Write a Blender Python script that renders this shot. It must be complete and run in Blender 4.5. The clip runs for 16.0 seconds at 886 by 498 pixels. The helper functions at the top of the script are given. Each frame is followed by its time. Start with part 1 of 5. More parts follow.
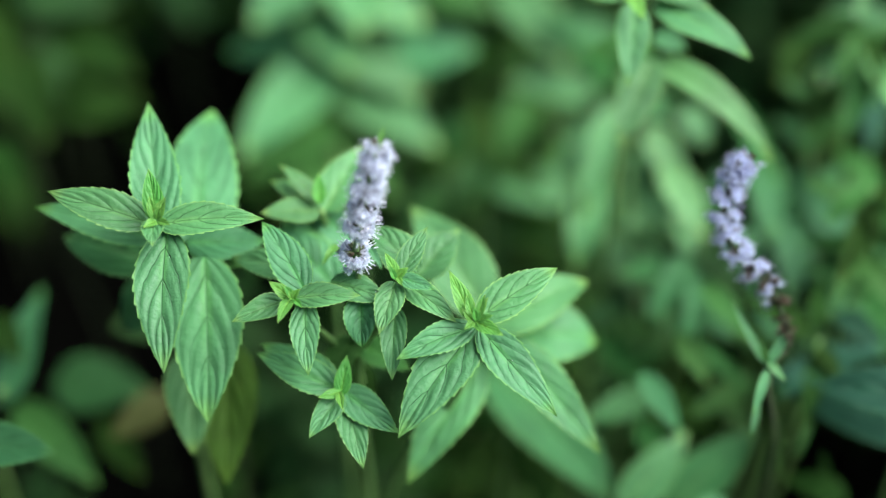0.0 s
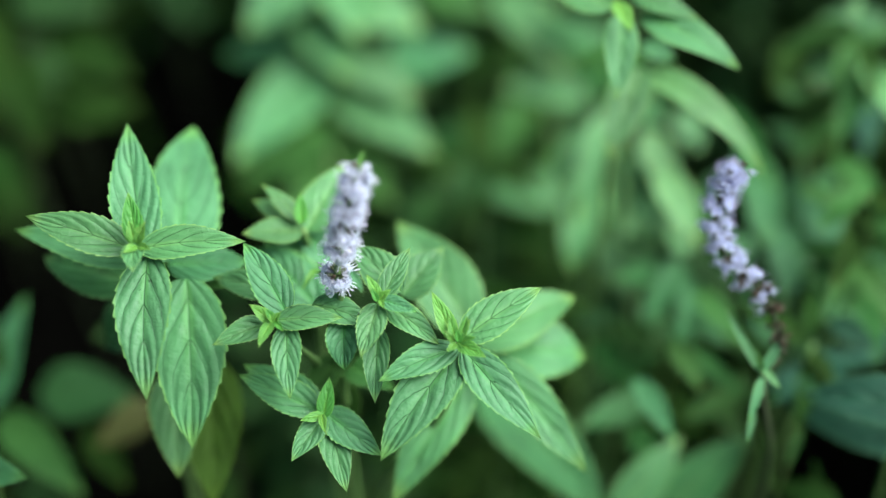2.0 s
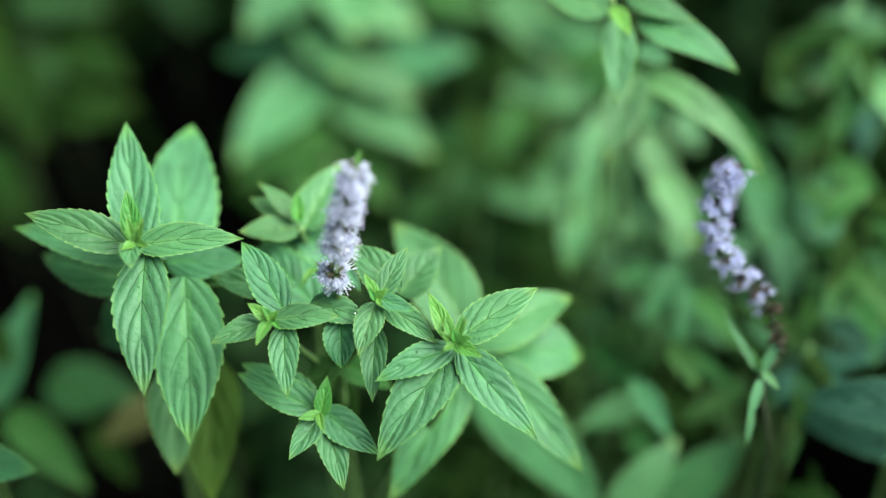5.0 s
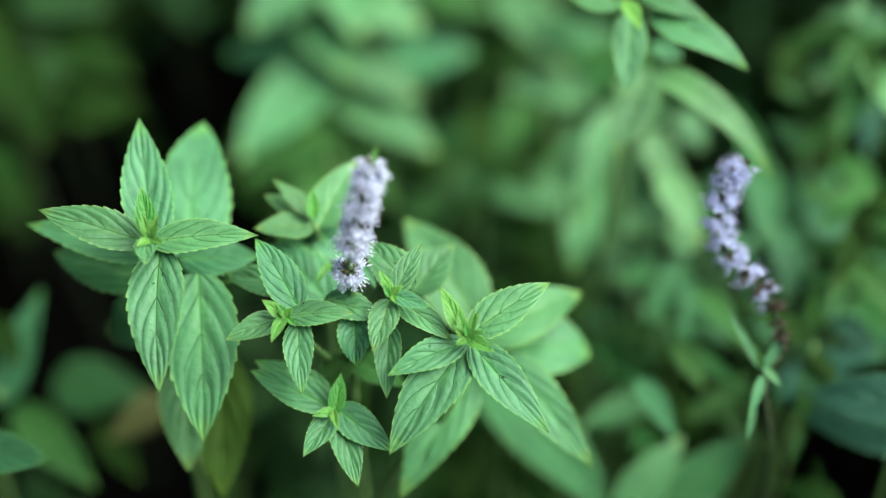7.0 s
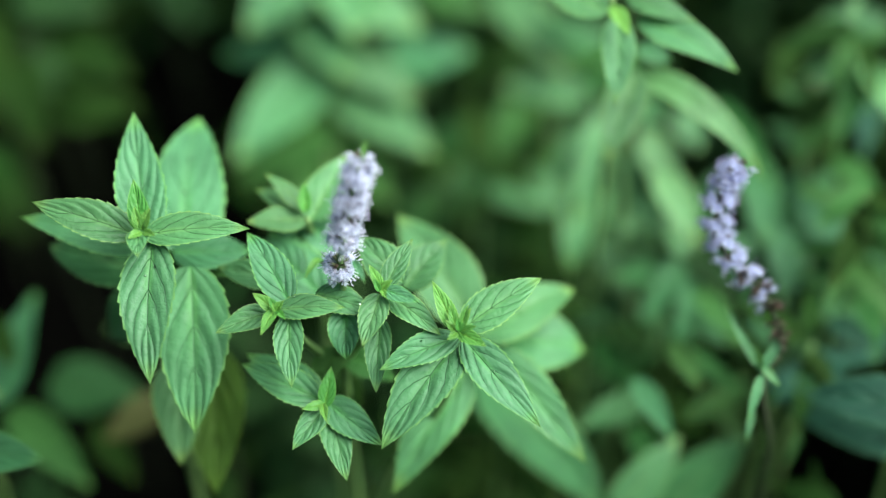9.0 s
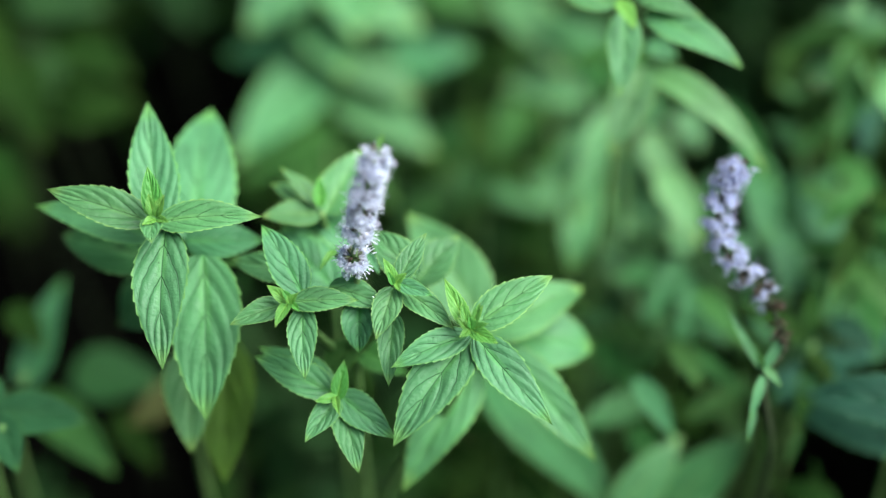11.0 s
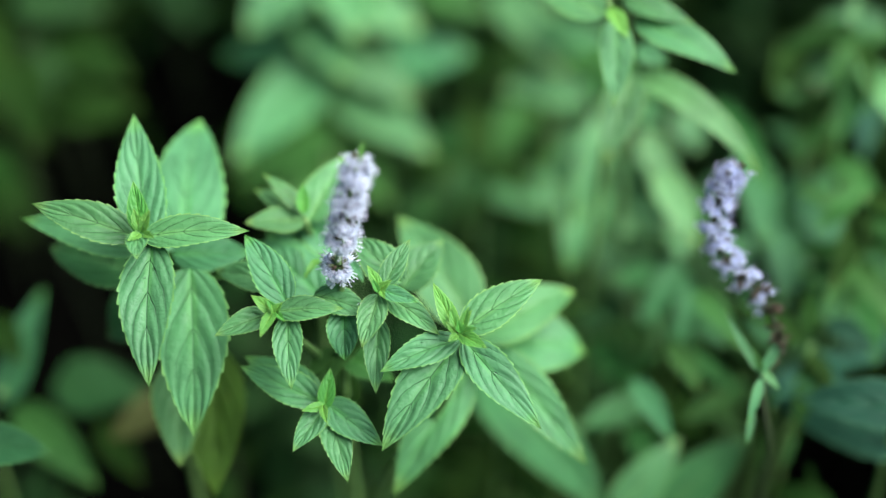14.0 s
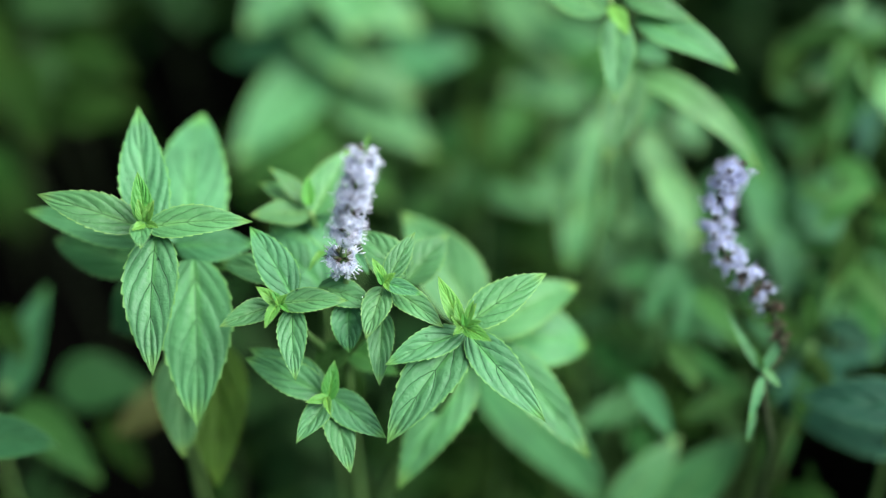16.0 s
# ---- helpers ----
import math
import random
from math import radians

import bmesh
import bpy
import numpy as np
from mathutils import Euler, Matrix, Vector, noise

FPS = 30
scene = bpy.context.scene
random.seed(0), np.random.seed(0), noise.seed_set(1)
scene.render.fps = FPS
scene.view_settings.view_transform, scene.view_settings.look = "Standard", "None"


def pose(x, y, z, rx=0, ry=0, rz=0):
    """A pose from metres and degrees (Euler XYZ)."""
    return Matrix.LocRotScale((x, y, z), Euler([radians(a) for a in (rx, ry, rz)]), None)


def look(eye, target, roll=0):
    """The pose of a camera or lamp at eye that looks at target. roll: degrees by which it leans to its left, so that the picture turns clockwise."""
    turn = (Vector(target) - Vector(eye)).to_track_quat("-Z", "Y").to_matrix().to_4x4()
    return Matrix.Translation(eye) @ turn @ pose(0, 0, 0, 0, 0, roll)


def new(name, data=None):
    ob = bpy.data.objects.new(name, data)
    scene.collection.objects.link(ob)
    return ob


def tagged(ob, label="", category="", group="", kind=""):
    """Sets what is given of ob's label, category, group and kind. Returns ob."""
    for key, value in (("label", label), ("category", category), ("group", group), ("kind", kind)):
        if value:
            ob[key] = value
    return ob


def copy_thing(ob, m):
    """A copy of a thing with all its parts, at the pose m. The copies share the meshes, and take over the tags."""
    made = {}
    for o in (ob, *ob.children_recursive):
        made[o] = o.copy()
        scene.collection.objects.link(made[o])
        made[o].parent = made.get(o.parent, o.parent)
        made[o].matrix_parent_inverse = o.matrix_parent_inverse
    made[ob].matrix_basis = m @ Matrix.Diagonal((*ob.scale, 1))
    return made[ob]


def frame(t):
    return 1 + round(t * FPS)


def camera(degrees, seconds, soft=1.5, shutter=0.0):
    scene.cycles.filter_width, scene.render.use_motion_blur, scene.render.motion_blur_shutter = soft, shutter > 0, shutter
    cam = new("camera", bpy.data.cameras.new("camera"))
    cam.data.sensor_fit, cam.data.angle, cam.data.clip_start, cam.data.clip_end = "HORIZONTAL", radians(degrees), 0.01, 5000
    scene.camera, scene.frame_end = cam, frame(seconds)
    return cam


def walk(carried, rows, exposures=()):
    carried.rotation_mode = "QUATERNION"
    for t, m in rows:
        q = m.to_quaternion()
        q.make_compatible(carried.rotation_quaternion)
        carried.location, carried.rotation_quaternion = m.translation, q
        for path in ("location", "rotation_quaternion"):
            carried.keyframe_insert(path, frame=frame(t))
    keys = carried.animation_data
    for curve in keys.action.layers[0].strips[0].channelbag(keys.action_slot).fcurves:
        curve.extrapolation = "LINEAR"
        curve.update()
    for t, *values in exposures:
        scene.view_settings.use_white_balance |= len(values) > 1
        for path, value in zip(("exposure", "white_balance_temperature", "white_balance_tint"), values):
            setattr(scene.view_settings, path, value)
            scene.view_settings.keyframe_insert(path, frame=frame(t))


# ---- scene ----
# The eye stands over a mint bed and looks down into it.
EYE, TILT, LENS = 1.08, -45.0, 40.0
cam = camera(LENS, 16.0, 1.3)
cam.data.dof.use_dof = True
cam.data.dof.focus_distance = 0.418
cam.data.dof.aperture_fstop = 2.0
cam.data.dof.aperture_blades = 0
# seconds, metres aside, metres up across the view
CAMERA_ROWS = [
    (0, -0.00000, 0.00000),
    (0.5, 0.00050, 0.00140),
    (1, 0.00062, 0.00058),
    (1.5, 0.00038, -0.00027),
    (2, 0.00302, 0.00259),
    (2.5, 0.00444, 0.00280),
    (3, 0.00481, 0.00288),
    (3.5, 0.00524, 0.00308),
    (4, 0.00549, 0.00339),
    (6.5, 0.00138, 0.00230),
    (7, 0.00198, 0.00221),
    (7.5, 0.00267, 0.00457),
    (8, 0.00354, 0.00334),
    (8.5, 0.00344, 0.00180),
    (9, 0.00350, 0.00241),
    (11.5, 0.00268, 0.00208),
    (12, 0.00314, 0.00249),
    (12.5, 0.00345, 0.00283),
    (13, 0.00307, 0.00259),
    (13.5, 0.00345, 0.00281),
    (14, 0.00366, 0.00301),
    (14.5, 0.00405, 0.00362),
    (15, 0.00389, 0.00289),
    (15.5, 0.00377, 0.00285),
    (16, 0.00357, 0.00246),
]
walk(cam, [(t, pose(0, 0, EYE, 90 + TILT) @ pose(x, y, 0)) for t, x, y in CAMERA_ROWS])

# ---- light ----
world = bpy.data.worlds.new("world")
scene.world = world
world.use_nodes = True
wn = world.node_tree.nodes
sky = wn.new("ShaderNodeTexSky")
sky.sky_type, sky.sun_disc = "NISHITA", False
sky.sun_elevation, sky.sun_rotation = radians(54), radians(98)
sky.air_density, sky.dust_density, sky.ozone_density = 1.0, 3.0, 1.0
wn["Background"].inputs["Strength"].default_value = 0.036
world.node_tree.links.new(sky.outputs[0], wn["Background"].inputs["Color"])
sun = new("sun", bpy.data.lights.new("sun", "SUN"))
sun.data.energy, sun.data.angle, sun.data.color = 3.0, radians(54), (0.90, 0.97, 1.0)
sun.matrix_world = look((2.0, 0.0, 2.75), (0, 0.3, 0))
scene.view_settings.exposure = 1.62


# ---- materials ----
class Nodes:
    """Short hand for a node material."""

    def __init__(self, name):
        self.mat = bpy.data.materials.new(name)
        self.mat.use_nodes = True
        self.tree = self.mat.node_tree
        self.bsdf = self.tree.nodes["Principled BSDF"]
        self.out = self.tree.nodes["Material Output"]

    def node(self, kind, **values):
        n = self.tree.nodes.new(kind)
        for key, value in values.items():
            setattr(n, key, value)
        return n

    def put(self, value, socket):
        if isinstance(value, bpy.types.NodeSocket):
            self.tree.links.new(value, socket)
        else:
            socket.default_value = value

    def math(self, op, a, b=0.0, c=0.0):
        n = self.node("ShaderNodeMath", operation=op)
        self.put(a, n.inputs[0]), self.put(b, n.inputs[1]), self.put(c, n.inputs[2])
        return n.outputs[0]

    def mix(self, fac, a, b, blend="MIX"):
        n = self.node("ShaderNodeMix", data_type="RGBA", blend_type=blend)
        self.put(fac, n.inputs[0]), self.put(a, n.inputs[6]), self.put(b, n.inputs[7])
        return n.outputs[2]

    def noise(self, scale, detail=3.0, rough=0.55, vector=None):
        n = self.node("ShaderNodeTexNoise")
        n.inputs["Scale"].default_value, n.inputs["Detail"].default_value, n.inputs["Roughness"].default_value = scale, detail, rough
        if vector:
            self.put(vector, n.inputs["Vector"])
        return n.outputs["Fac"]

    def ramp(self, fac, low, high, to0=0.0, to1=1.0):
        n = self.node("ShaderNodeMapRange", interpolation_type="SMOOTHSTEP")
        for i, value in enumerate((fac, low, high, to0, to1)):
            self.put(value, n.inputs[i])
        return n.outputs[0]


def rgb(r, g, b):
    return (r, g, b, 1.0)


VEINS = 4.1
VEIN_SLOPE = 0.27


def leaf_material(name, blade, vein, rim, rough=0.46, translucent=0.16, spots=0.0, gloss=0.36):
    """A mint leaf: puckered blade, sunken side veins and midrib with groove shade put into their colour, and a pale
    toothed rim; the pattern follows the leaf's own u and v.
    """
    k = Nodes(name)
    uv = k.node("ShaderNodeUVMap")
    sep = k.node("ShaderNodeSeparateXYZ")
    k.put(uv.outputs[0], sep.inputs[0])
    u = k.math("ABSOLUTE", k.math("MULTIPLY_ADD", sep.outputs[0], 2.0, -1.0))
    v = sep.outputs[1]
    coords = k.node("ShaderNodeTexCoord").outputs["Object"]
    info = k.node("ShaderNodeObjectInfo")
    wob = k.noise(160.0, 2.0, vector=coords)
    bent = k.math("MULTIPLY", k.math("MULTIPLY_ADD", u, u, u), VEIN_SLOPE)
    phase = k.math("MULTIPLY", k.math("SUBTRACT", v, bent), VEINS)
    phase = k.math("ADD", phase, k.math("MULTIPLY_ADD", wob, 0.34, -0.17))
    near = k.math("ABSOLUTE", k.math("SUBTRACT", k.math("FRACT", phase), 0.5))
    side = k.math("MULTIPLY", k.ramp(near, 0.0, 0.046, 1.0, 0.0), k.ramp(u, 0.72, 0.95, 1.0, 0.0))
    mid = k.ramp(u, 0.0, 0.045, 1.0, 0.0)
    flank = k.math("MULTIPLY", k.ramp(u, 0.05, 0.26, 1.0, 0.0), k.ramp(v, 0.0, 0.7, 1.0, 0.25))
    fine = k.ramp(k.noise(900.0, 2.0, 0.6, coords), 0.42, 0.62)
    cells = k.node("ShaderNodeTexVoronoi", feature="DISTANCE_TO_EDGE")
    cells.inputs["Scale"].default_value = 420.0
    k.put(coords, cells.inputs["Vector"])
    net = k.math("MULTIPLY", k.ramp(cells.outputs["Distance"], 0.0, 0.16, 1.0, 0.0), k.ramp(u, 0.82, 0.98, 1.0, 0.0))
    lump = k.ramp(k.noise(430.0, 1.5, 0.5, coords), 0.30, 0.70)
    tone = k.noise(55.0, 3.0, vector=coords)
    col = k.mix(k.ramp(tone, 0.3, 0.7), rgb(*[c * 0.80 for c in blade]), rgb(*[c * 1.15 for c in blade]))
    col = k.mix(k.math("MULTIPLY", flank, 0.45), col, rgb(*vein))
    # Shade of the side vein creases, put into the colour.
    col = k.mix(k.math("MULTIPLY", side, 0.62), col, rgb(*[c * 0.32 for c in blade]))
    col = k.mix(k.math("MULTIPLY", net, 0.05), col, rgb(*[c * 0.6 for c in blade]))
    # The midrib groove's shade, put into the colour likewise.
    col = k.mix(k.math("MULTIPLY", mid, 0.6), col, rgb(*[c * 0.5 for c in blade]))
    edge = k.math("MAXIMUM", k.ramp(u, 0.91, 1.0), k.ramp(v, 0.80, 1.0))
    col = k.mix(k.math("MULTIPLY", edge, 0.62), col, rgb(*rim))
    if spots:
        spot = k.ramp(k.noise(130.0, 4.0, 0.7, coords), 0.64, 0.74)
        col = k.mix(k.math("MULTIPLY", spot, spots), col, rgb(0.28, 0.30, 0.05))
    bright = k.math("MULTIPLY_ADD", info.outputs["Random"], 0.38, 0.81)
    hsv = k.node("ShaderNodeHueSaturation")
    k.put(k.math("MULTIPLY_ADD", k.math("FRACT", k.math("MULTIPLY", info.outputs["Random"], 7.31)), 0.030, 0.484), hsv.inputs["Hue"])
    k.put(bright, hsv.inputs["Value"]), k.put(col, hsv.inputs["Color"])
    col = hsv.outputs[0]
    k.put(col, k.bsdf.inputs["Base Color"])
    k.put(k.math("MULTIPLY_ADD", fine, 0.14, rough), k.bsdf.inputs["Roughness"])
    k.bsdf.inputs["Specular IOR Level"].default_value = gloss
    height = k.math("MULTIPLY_ADD", side, -1.0, k.math("MULTIPLY", mid, -0.6))
    height = k.math("MULTIPLY_ADD", lump, 0.42, height)
    height = k.math("MULTIPLY_ADD", net, -0.10, k.math("MULTIPLY_ADD", fine, 0.16, height))
    bump = k.node("ShaderNodeBump")
    bump.inputs["Strength"].default_value, bump.inputs["Distance"].default_value = 0.65, 0.0005
    k.put(height, bump.inputs["Height"])
    k.put(bump.outputs[0], k.bsdf.inputs["Normal"])
    trans = k.node("ShaderNodeBsdfTranslucent")
    k.put(k.mix(1.0, col, rgb(1.0, 1.22, 0.60), "MULTIPLY"), trans.inputs["Color"])
    k.put(bump.outputs[0], trans.inputs["Normal"])
    both = k.node("ShaderNodeMixShader")
    k.put(translucent, both.inputs[0]), k.put(k.bsdf.outputs[0], both.inputs[1]), k.put(trans.outputs[0], both.inputs[2])
    k.put(both.outputs[0], k.out.inputs["Surface"])
    return k.mat


def plain_material(name, low, high, scale, rough=0.6, bump=0.3, size=0.0006, translucent=0.0, gloss=0.4):
    """A mottled surface between two colours, with fine relief."""
    k = Nodes(name)
    coords = k.node("ShaderNodeTexCoord").outputs["Object"]
    info = k.node("ShaderNodeObjectInfo")
    grain = k.noise(scale * 6, 3.0, 0.6, coords)
    tone = k.math("MULTIPLY_ADD", grain, 0.5, k.math("MULTIPLY", k.noise(scale, 3.0, 0.55, coords), 0.5))
    col = k.mix(k.ramp(tone, 0.33, 0.67), rgb(*low), rgb(*high))
    hsv = k.node("ShaderNodeHueSaturation")
    k.put(k.math("MULTIPLY_ADD", info.outputs["Random"], 0.3, 0.85), hsv.inputs["Value"]), k.put(col, hsv.inputs["Color"])
    k.put(hsv.outputs[0], k.bsdf.inputs["Base Color"])
    k.bsdf.inputs["Roughness"].default_value = rough
    k.bsdf.inputs["Specular IOR Level"].default_value = gloss
    b = k.node("ShaderNodeBump")
    b.inputs["Strength"].default_value, b.inputs["Distance"].default_value = bump, size
    k.put(tone, b.inputs["Height"]), k.put(b.outputs[0], k.bsdf.inputs["Normal"])
    if translucent:
        trans = k.node("ShaderNodeBsdfTranslucent")
        k.put(hsv.outputs[0], trans.inputs["Color"])
        both = k.node("ShaderNodeMixShader")
        k.put(translucent, both.inputs[0]), k.put(k.bsdf.outputs[0], both.inputs[1]), k.put(trans.outputs[0], both.inputs[2])
        k.put(both.outputs[0], k.out.inputs["Surface"])
    return k.mat


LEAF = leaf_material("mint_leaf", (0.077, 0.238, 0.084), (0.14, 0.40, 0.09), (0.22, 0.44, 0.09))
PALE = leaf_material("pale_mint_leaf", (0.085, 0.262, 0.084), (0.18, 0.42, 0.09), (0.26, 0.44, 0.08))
# Dimmer copy of LEAF: weaker light under and behind is in its colour.
LEAF_DIM = leaf_material("dim_mint_leaf", (0.034, 0.121, 0.024), (0.09, 0.25, 0.05), (0.10, 0.23, 0.05), rough=0.50, gloss=0.12, translucent=0.13)
YOUNG = leaf_material("young_mint_leaf", (0.108, 0.335, 0.054), (0.22, 0.45, 0.04), (0.28, 0.51, 0.10), translucent=0.20)
BLUISH = leaf_material("bluish_mint_leaf", (0.013, 0.058, 0.032), (0.04, 0.12, 0.06), (0.06, 0.16, 0.07), rough=0.5, gloss=0.10, translucent=0.06)
SOFT = leaf_material("soft_green_leaf", (0.041, 0.150, 0.049), (0.10, 0.28, 0.07), (0.12, 0.28, 0.07), rough=0.5, gloss=0.2, translucent=0.13)
# Darker leaf copy: shade low in the bed is put into its colour.
LEAF_SHADED = leaf_material("shaded_mint_leaf", (0.020, 0.064, 0.016), (0.045, 0.12, 0.03), (0.055, 0.12, 0.03), rough=0.55, gloss=0.10, translucent=0.10)
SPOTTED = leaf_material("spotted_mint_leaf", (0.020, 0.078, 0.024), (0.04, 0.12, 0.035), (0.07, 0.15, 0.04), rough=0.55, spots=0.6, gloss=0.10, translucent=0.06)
# Darkest leaf copy, with its own spots: deep shade is put into the colour.
OLD_SHADED = leaf_material("old_shaded_leaf", (0.013, 0.039, 0.006), (0.028, 0.075, 0.012), (0.05, 0.09, 0.015), rough=0.6, spots=0.4, gloss=0.04, translucent=0.04)
OLIVE = leaf_material("olive_mint_leaf", (0.062, 0.135, 0.018), (0.12, 0.22, 0.03), (0.12, 0.22, 0.03), rough=0.5, spots=0.25, gloss=0.12)
YELLOWED = leaf_material("yellowed_leaf", (0.055, 0.070, 0.016), (0.10, 0.10, 0.03), (0.10, 0.08, 0.02), rough=0.6, spots=0.3, gloss=0.2)
STEM = plain_material("mint_stem", (0.09, 0.20, 0.05), (0.20, 0.34, 0.10), 60, 0.5)
# Dark stem copy: shade between the plants is put into its colour.
STEM_SHADED = plain_material("shaded_stem", (0.020, 0.028, 0.014), (0.045, 0.060, 0.028), 50, 0.6, gloss=0.15)
PETAL = plain_material("lilac_petal", (0.80, 0.84, 0.97), (0.90, 0.92, 0.99), 500, 0.6, 0.2, 0.0002, 0.62, 0.2)
PETAL_DEEP = plain_material("deep_lilac_petal", (0.64, 0.68, 0.90), (0.78, 0.82, 0.96), 500, 0.6, 0.2, 0.0002, 0.58, 0.2)
STAMEN = plain_material("pale_stamen", (0.78, 0.83, 0.95), (0.90, 0.92, 1.0), 800, 0.6, 0.1, 0.0001)
ANTHER = plain_material("dark_anther", (0.55, 0.46, 0.66), (0.76, 0.70, 0.84), 900, 0.6, 0.2, 0.0001)
CALYX = plain_material("purple_calyx", (0.40, 0.39, 0.48), (0.56, 0.56, 0.62), 400, 0.55, 0.4, 0.0002)
GREEN_CALYX = plain_material("green_calyx", (0.10, 0.13, 0.05), (0.20, 0.22, 0.10), 400, 0.6, 0.4, 0.0002)
WITHERED = plain_material("withered_calyx", (0.035, 0.022, 0.018), (0.13, 0.09, 0.05), 400, 0.7, 0.5, 0.0002)
WATER = Nodes("dew").mat
for socket, value in (("Transmission Weight", 1.0), ("IOR", 1.33), ("Roughness", 0.02)):
    WATER.node_tree.nodes["Principled BSDF"].inputs[socket].default_value = value
# Soil colour far below real: shade in the gaps is put into it.
SHADED_SOIL = plain_material("shaded_soil", (0.0008, 0.0009, 0.0007), (0.0022, 0.0022, 0.0017), 40, 0.95, 0.9, 0.006, gloss=0.0)


# ---- building blocks ----
def part(name, mesh, parent, label=""):
    """Links a mesh as one part under a thing or a part."""
    ob = new(name, mesh)
    ob.parent = parent
    return tagged(ob, label)


def mesh_of(name, bm, *mats):
    me = bpy.data.meshes.new(name)
    bm.to_mesh(me)
    bm.free()
    for m in mats:
        me.materials.append(m)
    for p in me.polygons:
        p.use_smooth = True
    return me


def grid_mesh(name, verts, faces, uvs, *mats):
    me = bpy.data.meshes.new(name)
    me.from_pydata(verts, [], faces)
    layer = me.uv_layers.new(name="UVMap")
    for loop in me.loops:
        layer.data[loop.index].uv = uvs[loop.vertex_index]
    for m in mats:
        me.materials.append(m)
    for p in me.polygons:
        p.use_smooth = True
    return me


def outline(v, widest=0.36):
    """Half width of a mint leaf along its length, 1 at the widest: a rounded foot, gently convex sides and a plain pointed tip."""
    if v <= 0:
        return 0.0
    if v < widest:
        return math.sqrt(max(0.0, 1.0 - ((widest - v) / widest) ** 2)) ** 0.95
    return 1.0 - ((v - widest) / (1.0 - widest)) ** 1.65


def leaf_mesh(length, width, fold, curl, mat, seed=0, fine=True, relief=0.050):
    """A leaf along +y with its upper side to +z. fold: degrees by which the halves rise from the midrib; curl: degrees by which the tip bends down."""
    rnd = random.Random(seed)
    teeth, m = (11, 15) if fine else (5, 2)
    n = teeth * (8 if fine else 2)
    ph, wav = rnd.uniform(0, 6.28), rnd.uniform(0.4, 1.0)
    twist = radians(rnd.uniform(-16, 16))
    side_bend = rnd.uniform(-0.022, 0.022) * length
    verts, uvs, faces = [], [], []
    y = z = 0.0
    step = length / n
    for i in range(n + 1):
        v = i / n
        ang = radians(-curl) * (v - 0.35)
        if i:
            y += step * math.cos(ang)
            z += step * math.sin(ang)
        half = max(width / 2 * outline(v), 0.0006 if v < 0.5 else 0.00012)
        for j in range(-m, m + 1):
            u = j / m
            a = abs(u)
            w, dy = half, 0.0
            if a == 1.0 and 0.1 < v < 0.97:
                saw = (v * teeth) % 1.0
                w *= 1.0 + 0.10 * (saw - 0.4) * (1.0 if fine else 0.6)
                dy = 0.25 * step * saw
            x = u * w
            rise = a * w * math.tan(radians(fold)) * (1 - 0.35 * a)
            rip = 0.030 * width * wav * a * a * math.sin(9 * v + ph + (0.8 if u > 0 else 0))
            phase = (v - VEIN_SLOPE * (a + a * a)) * VEINS + 0.12 * math.sin(5 * v + ph + (1.7 if u > 0 else 0))
            amp = 0.85 + 0.30 * math.sin(7 * v + 3.1 * u + ph)
            pucker = relief * amp * width * (abs(math.sin(math.pi * (phase - 0.5))) ** 0.6 - 0.6) * min(1.0, 5 * a) * (1 - a ** 4) if fine else 0.0
            lift = rise + rip + pucker
            tw = twist * (v - 0.3)
            x, lift = x * math.cos(tw) - lift * math.sin(tw), x * math.sin(tw) + lift * math.cos(tw)
            verts.append((x + side_bend * 4 * v * (1 - v), y + dy - math.sin(ang) * lift, z + math.cos(ang) * lift))
            uvs.append((u * 0.5 + 0.5, v))
    cols = 2 * m + 1
    for i in range(n):
        for j in range(cols - 1):
            a = i * cols + j
            faces.append((a, a + 1, a + cols + 1, a + cols))
    return grid_mesh("leaf", verts, faces, uvs, mat)


def leaf_pose(base, azimuth, rise, roll):
    """A leaf at base that points to the azimuth (degrees from +x) and rises by so many degrees; roll turns it round its midrib."""
    return pose(*base) @ pose(0, 0, 0, 0, 0, azimuth - 90) @ pose(0, 0, 0, rise) @ pose(0, 0, 0, 0, roll)


LEAF_COUNT = [0]


def leaf(plant, base, azimuth, rise, roll, length, width, fold=14, curl=18, mat=None, fine=True, name="leaf", label="", relief=0.050):
    LEAF_COUNT[0] += 1
    ob = part(name, leaf_mesh(length, width, fold, curl, mat or LEAF, LEAF_COUNT[0], fine, relief), plant, label)
    ob.matrix_basis = leaf_pose(base, azimuth, rise, roll)
    return ob


def tube(path, radii, sides=8, square=0.0):
    """A bmesh tube along a path of Vectors; square flattens it to the four-sided stem of mint."""
    bm = bmesh.new()
    rings = []
    for i, p in enumerate(path):
        way = (path[min(i + 1, len(path) - 1)] - path[max(i - 1, 0)]).normalized()
        q = way.to_track_quat("Z", "Y")
        ring = []
        for s in range(sides):
            a = 2 * math.pi * s / sides
            r = radii[i] * (1 + square * 0.5 * math.cos(4 * a))
            ring.append(bm.verts.new(p + q @ Vector((r * math.cos(a), r * math.sin(a), 0))))
        rings.append(ring)
    for a, b in zip(rings, rings[1:]):
        for s in range(sides):
            bm.faces.new((a[s], a[(s + 1) % sides], b[(s + 1) % sides], b[s]))
    bm.faces.new(list(reversed(rings[0])))
    bm.faces.new(rings[-1])
    return bm


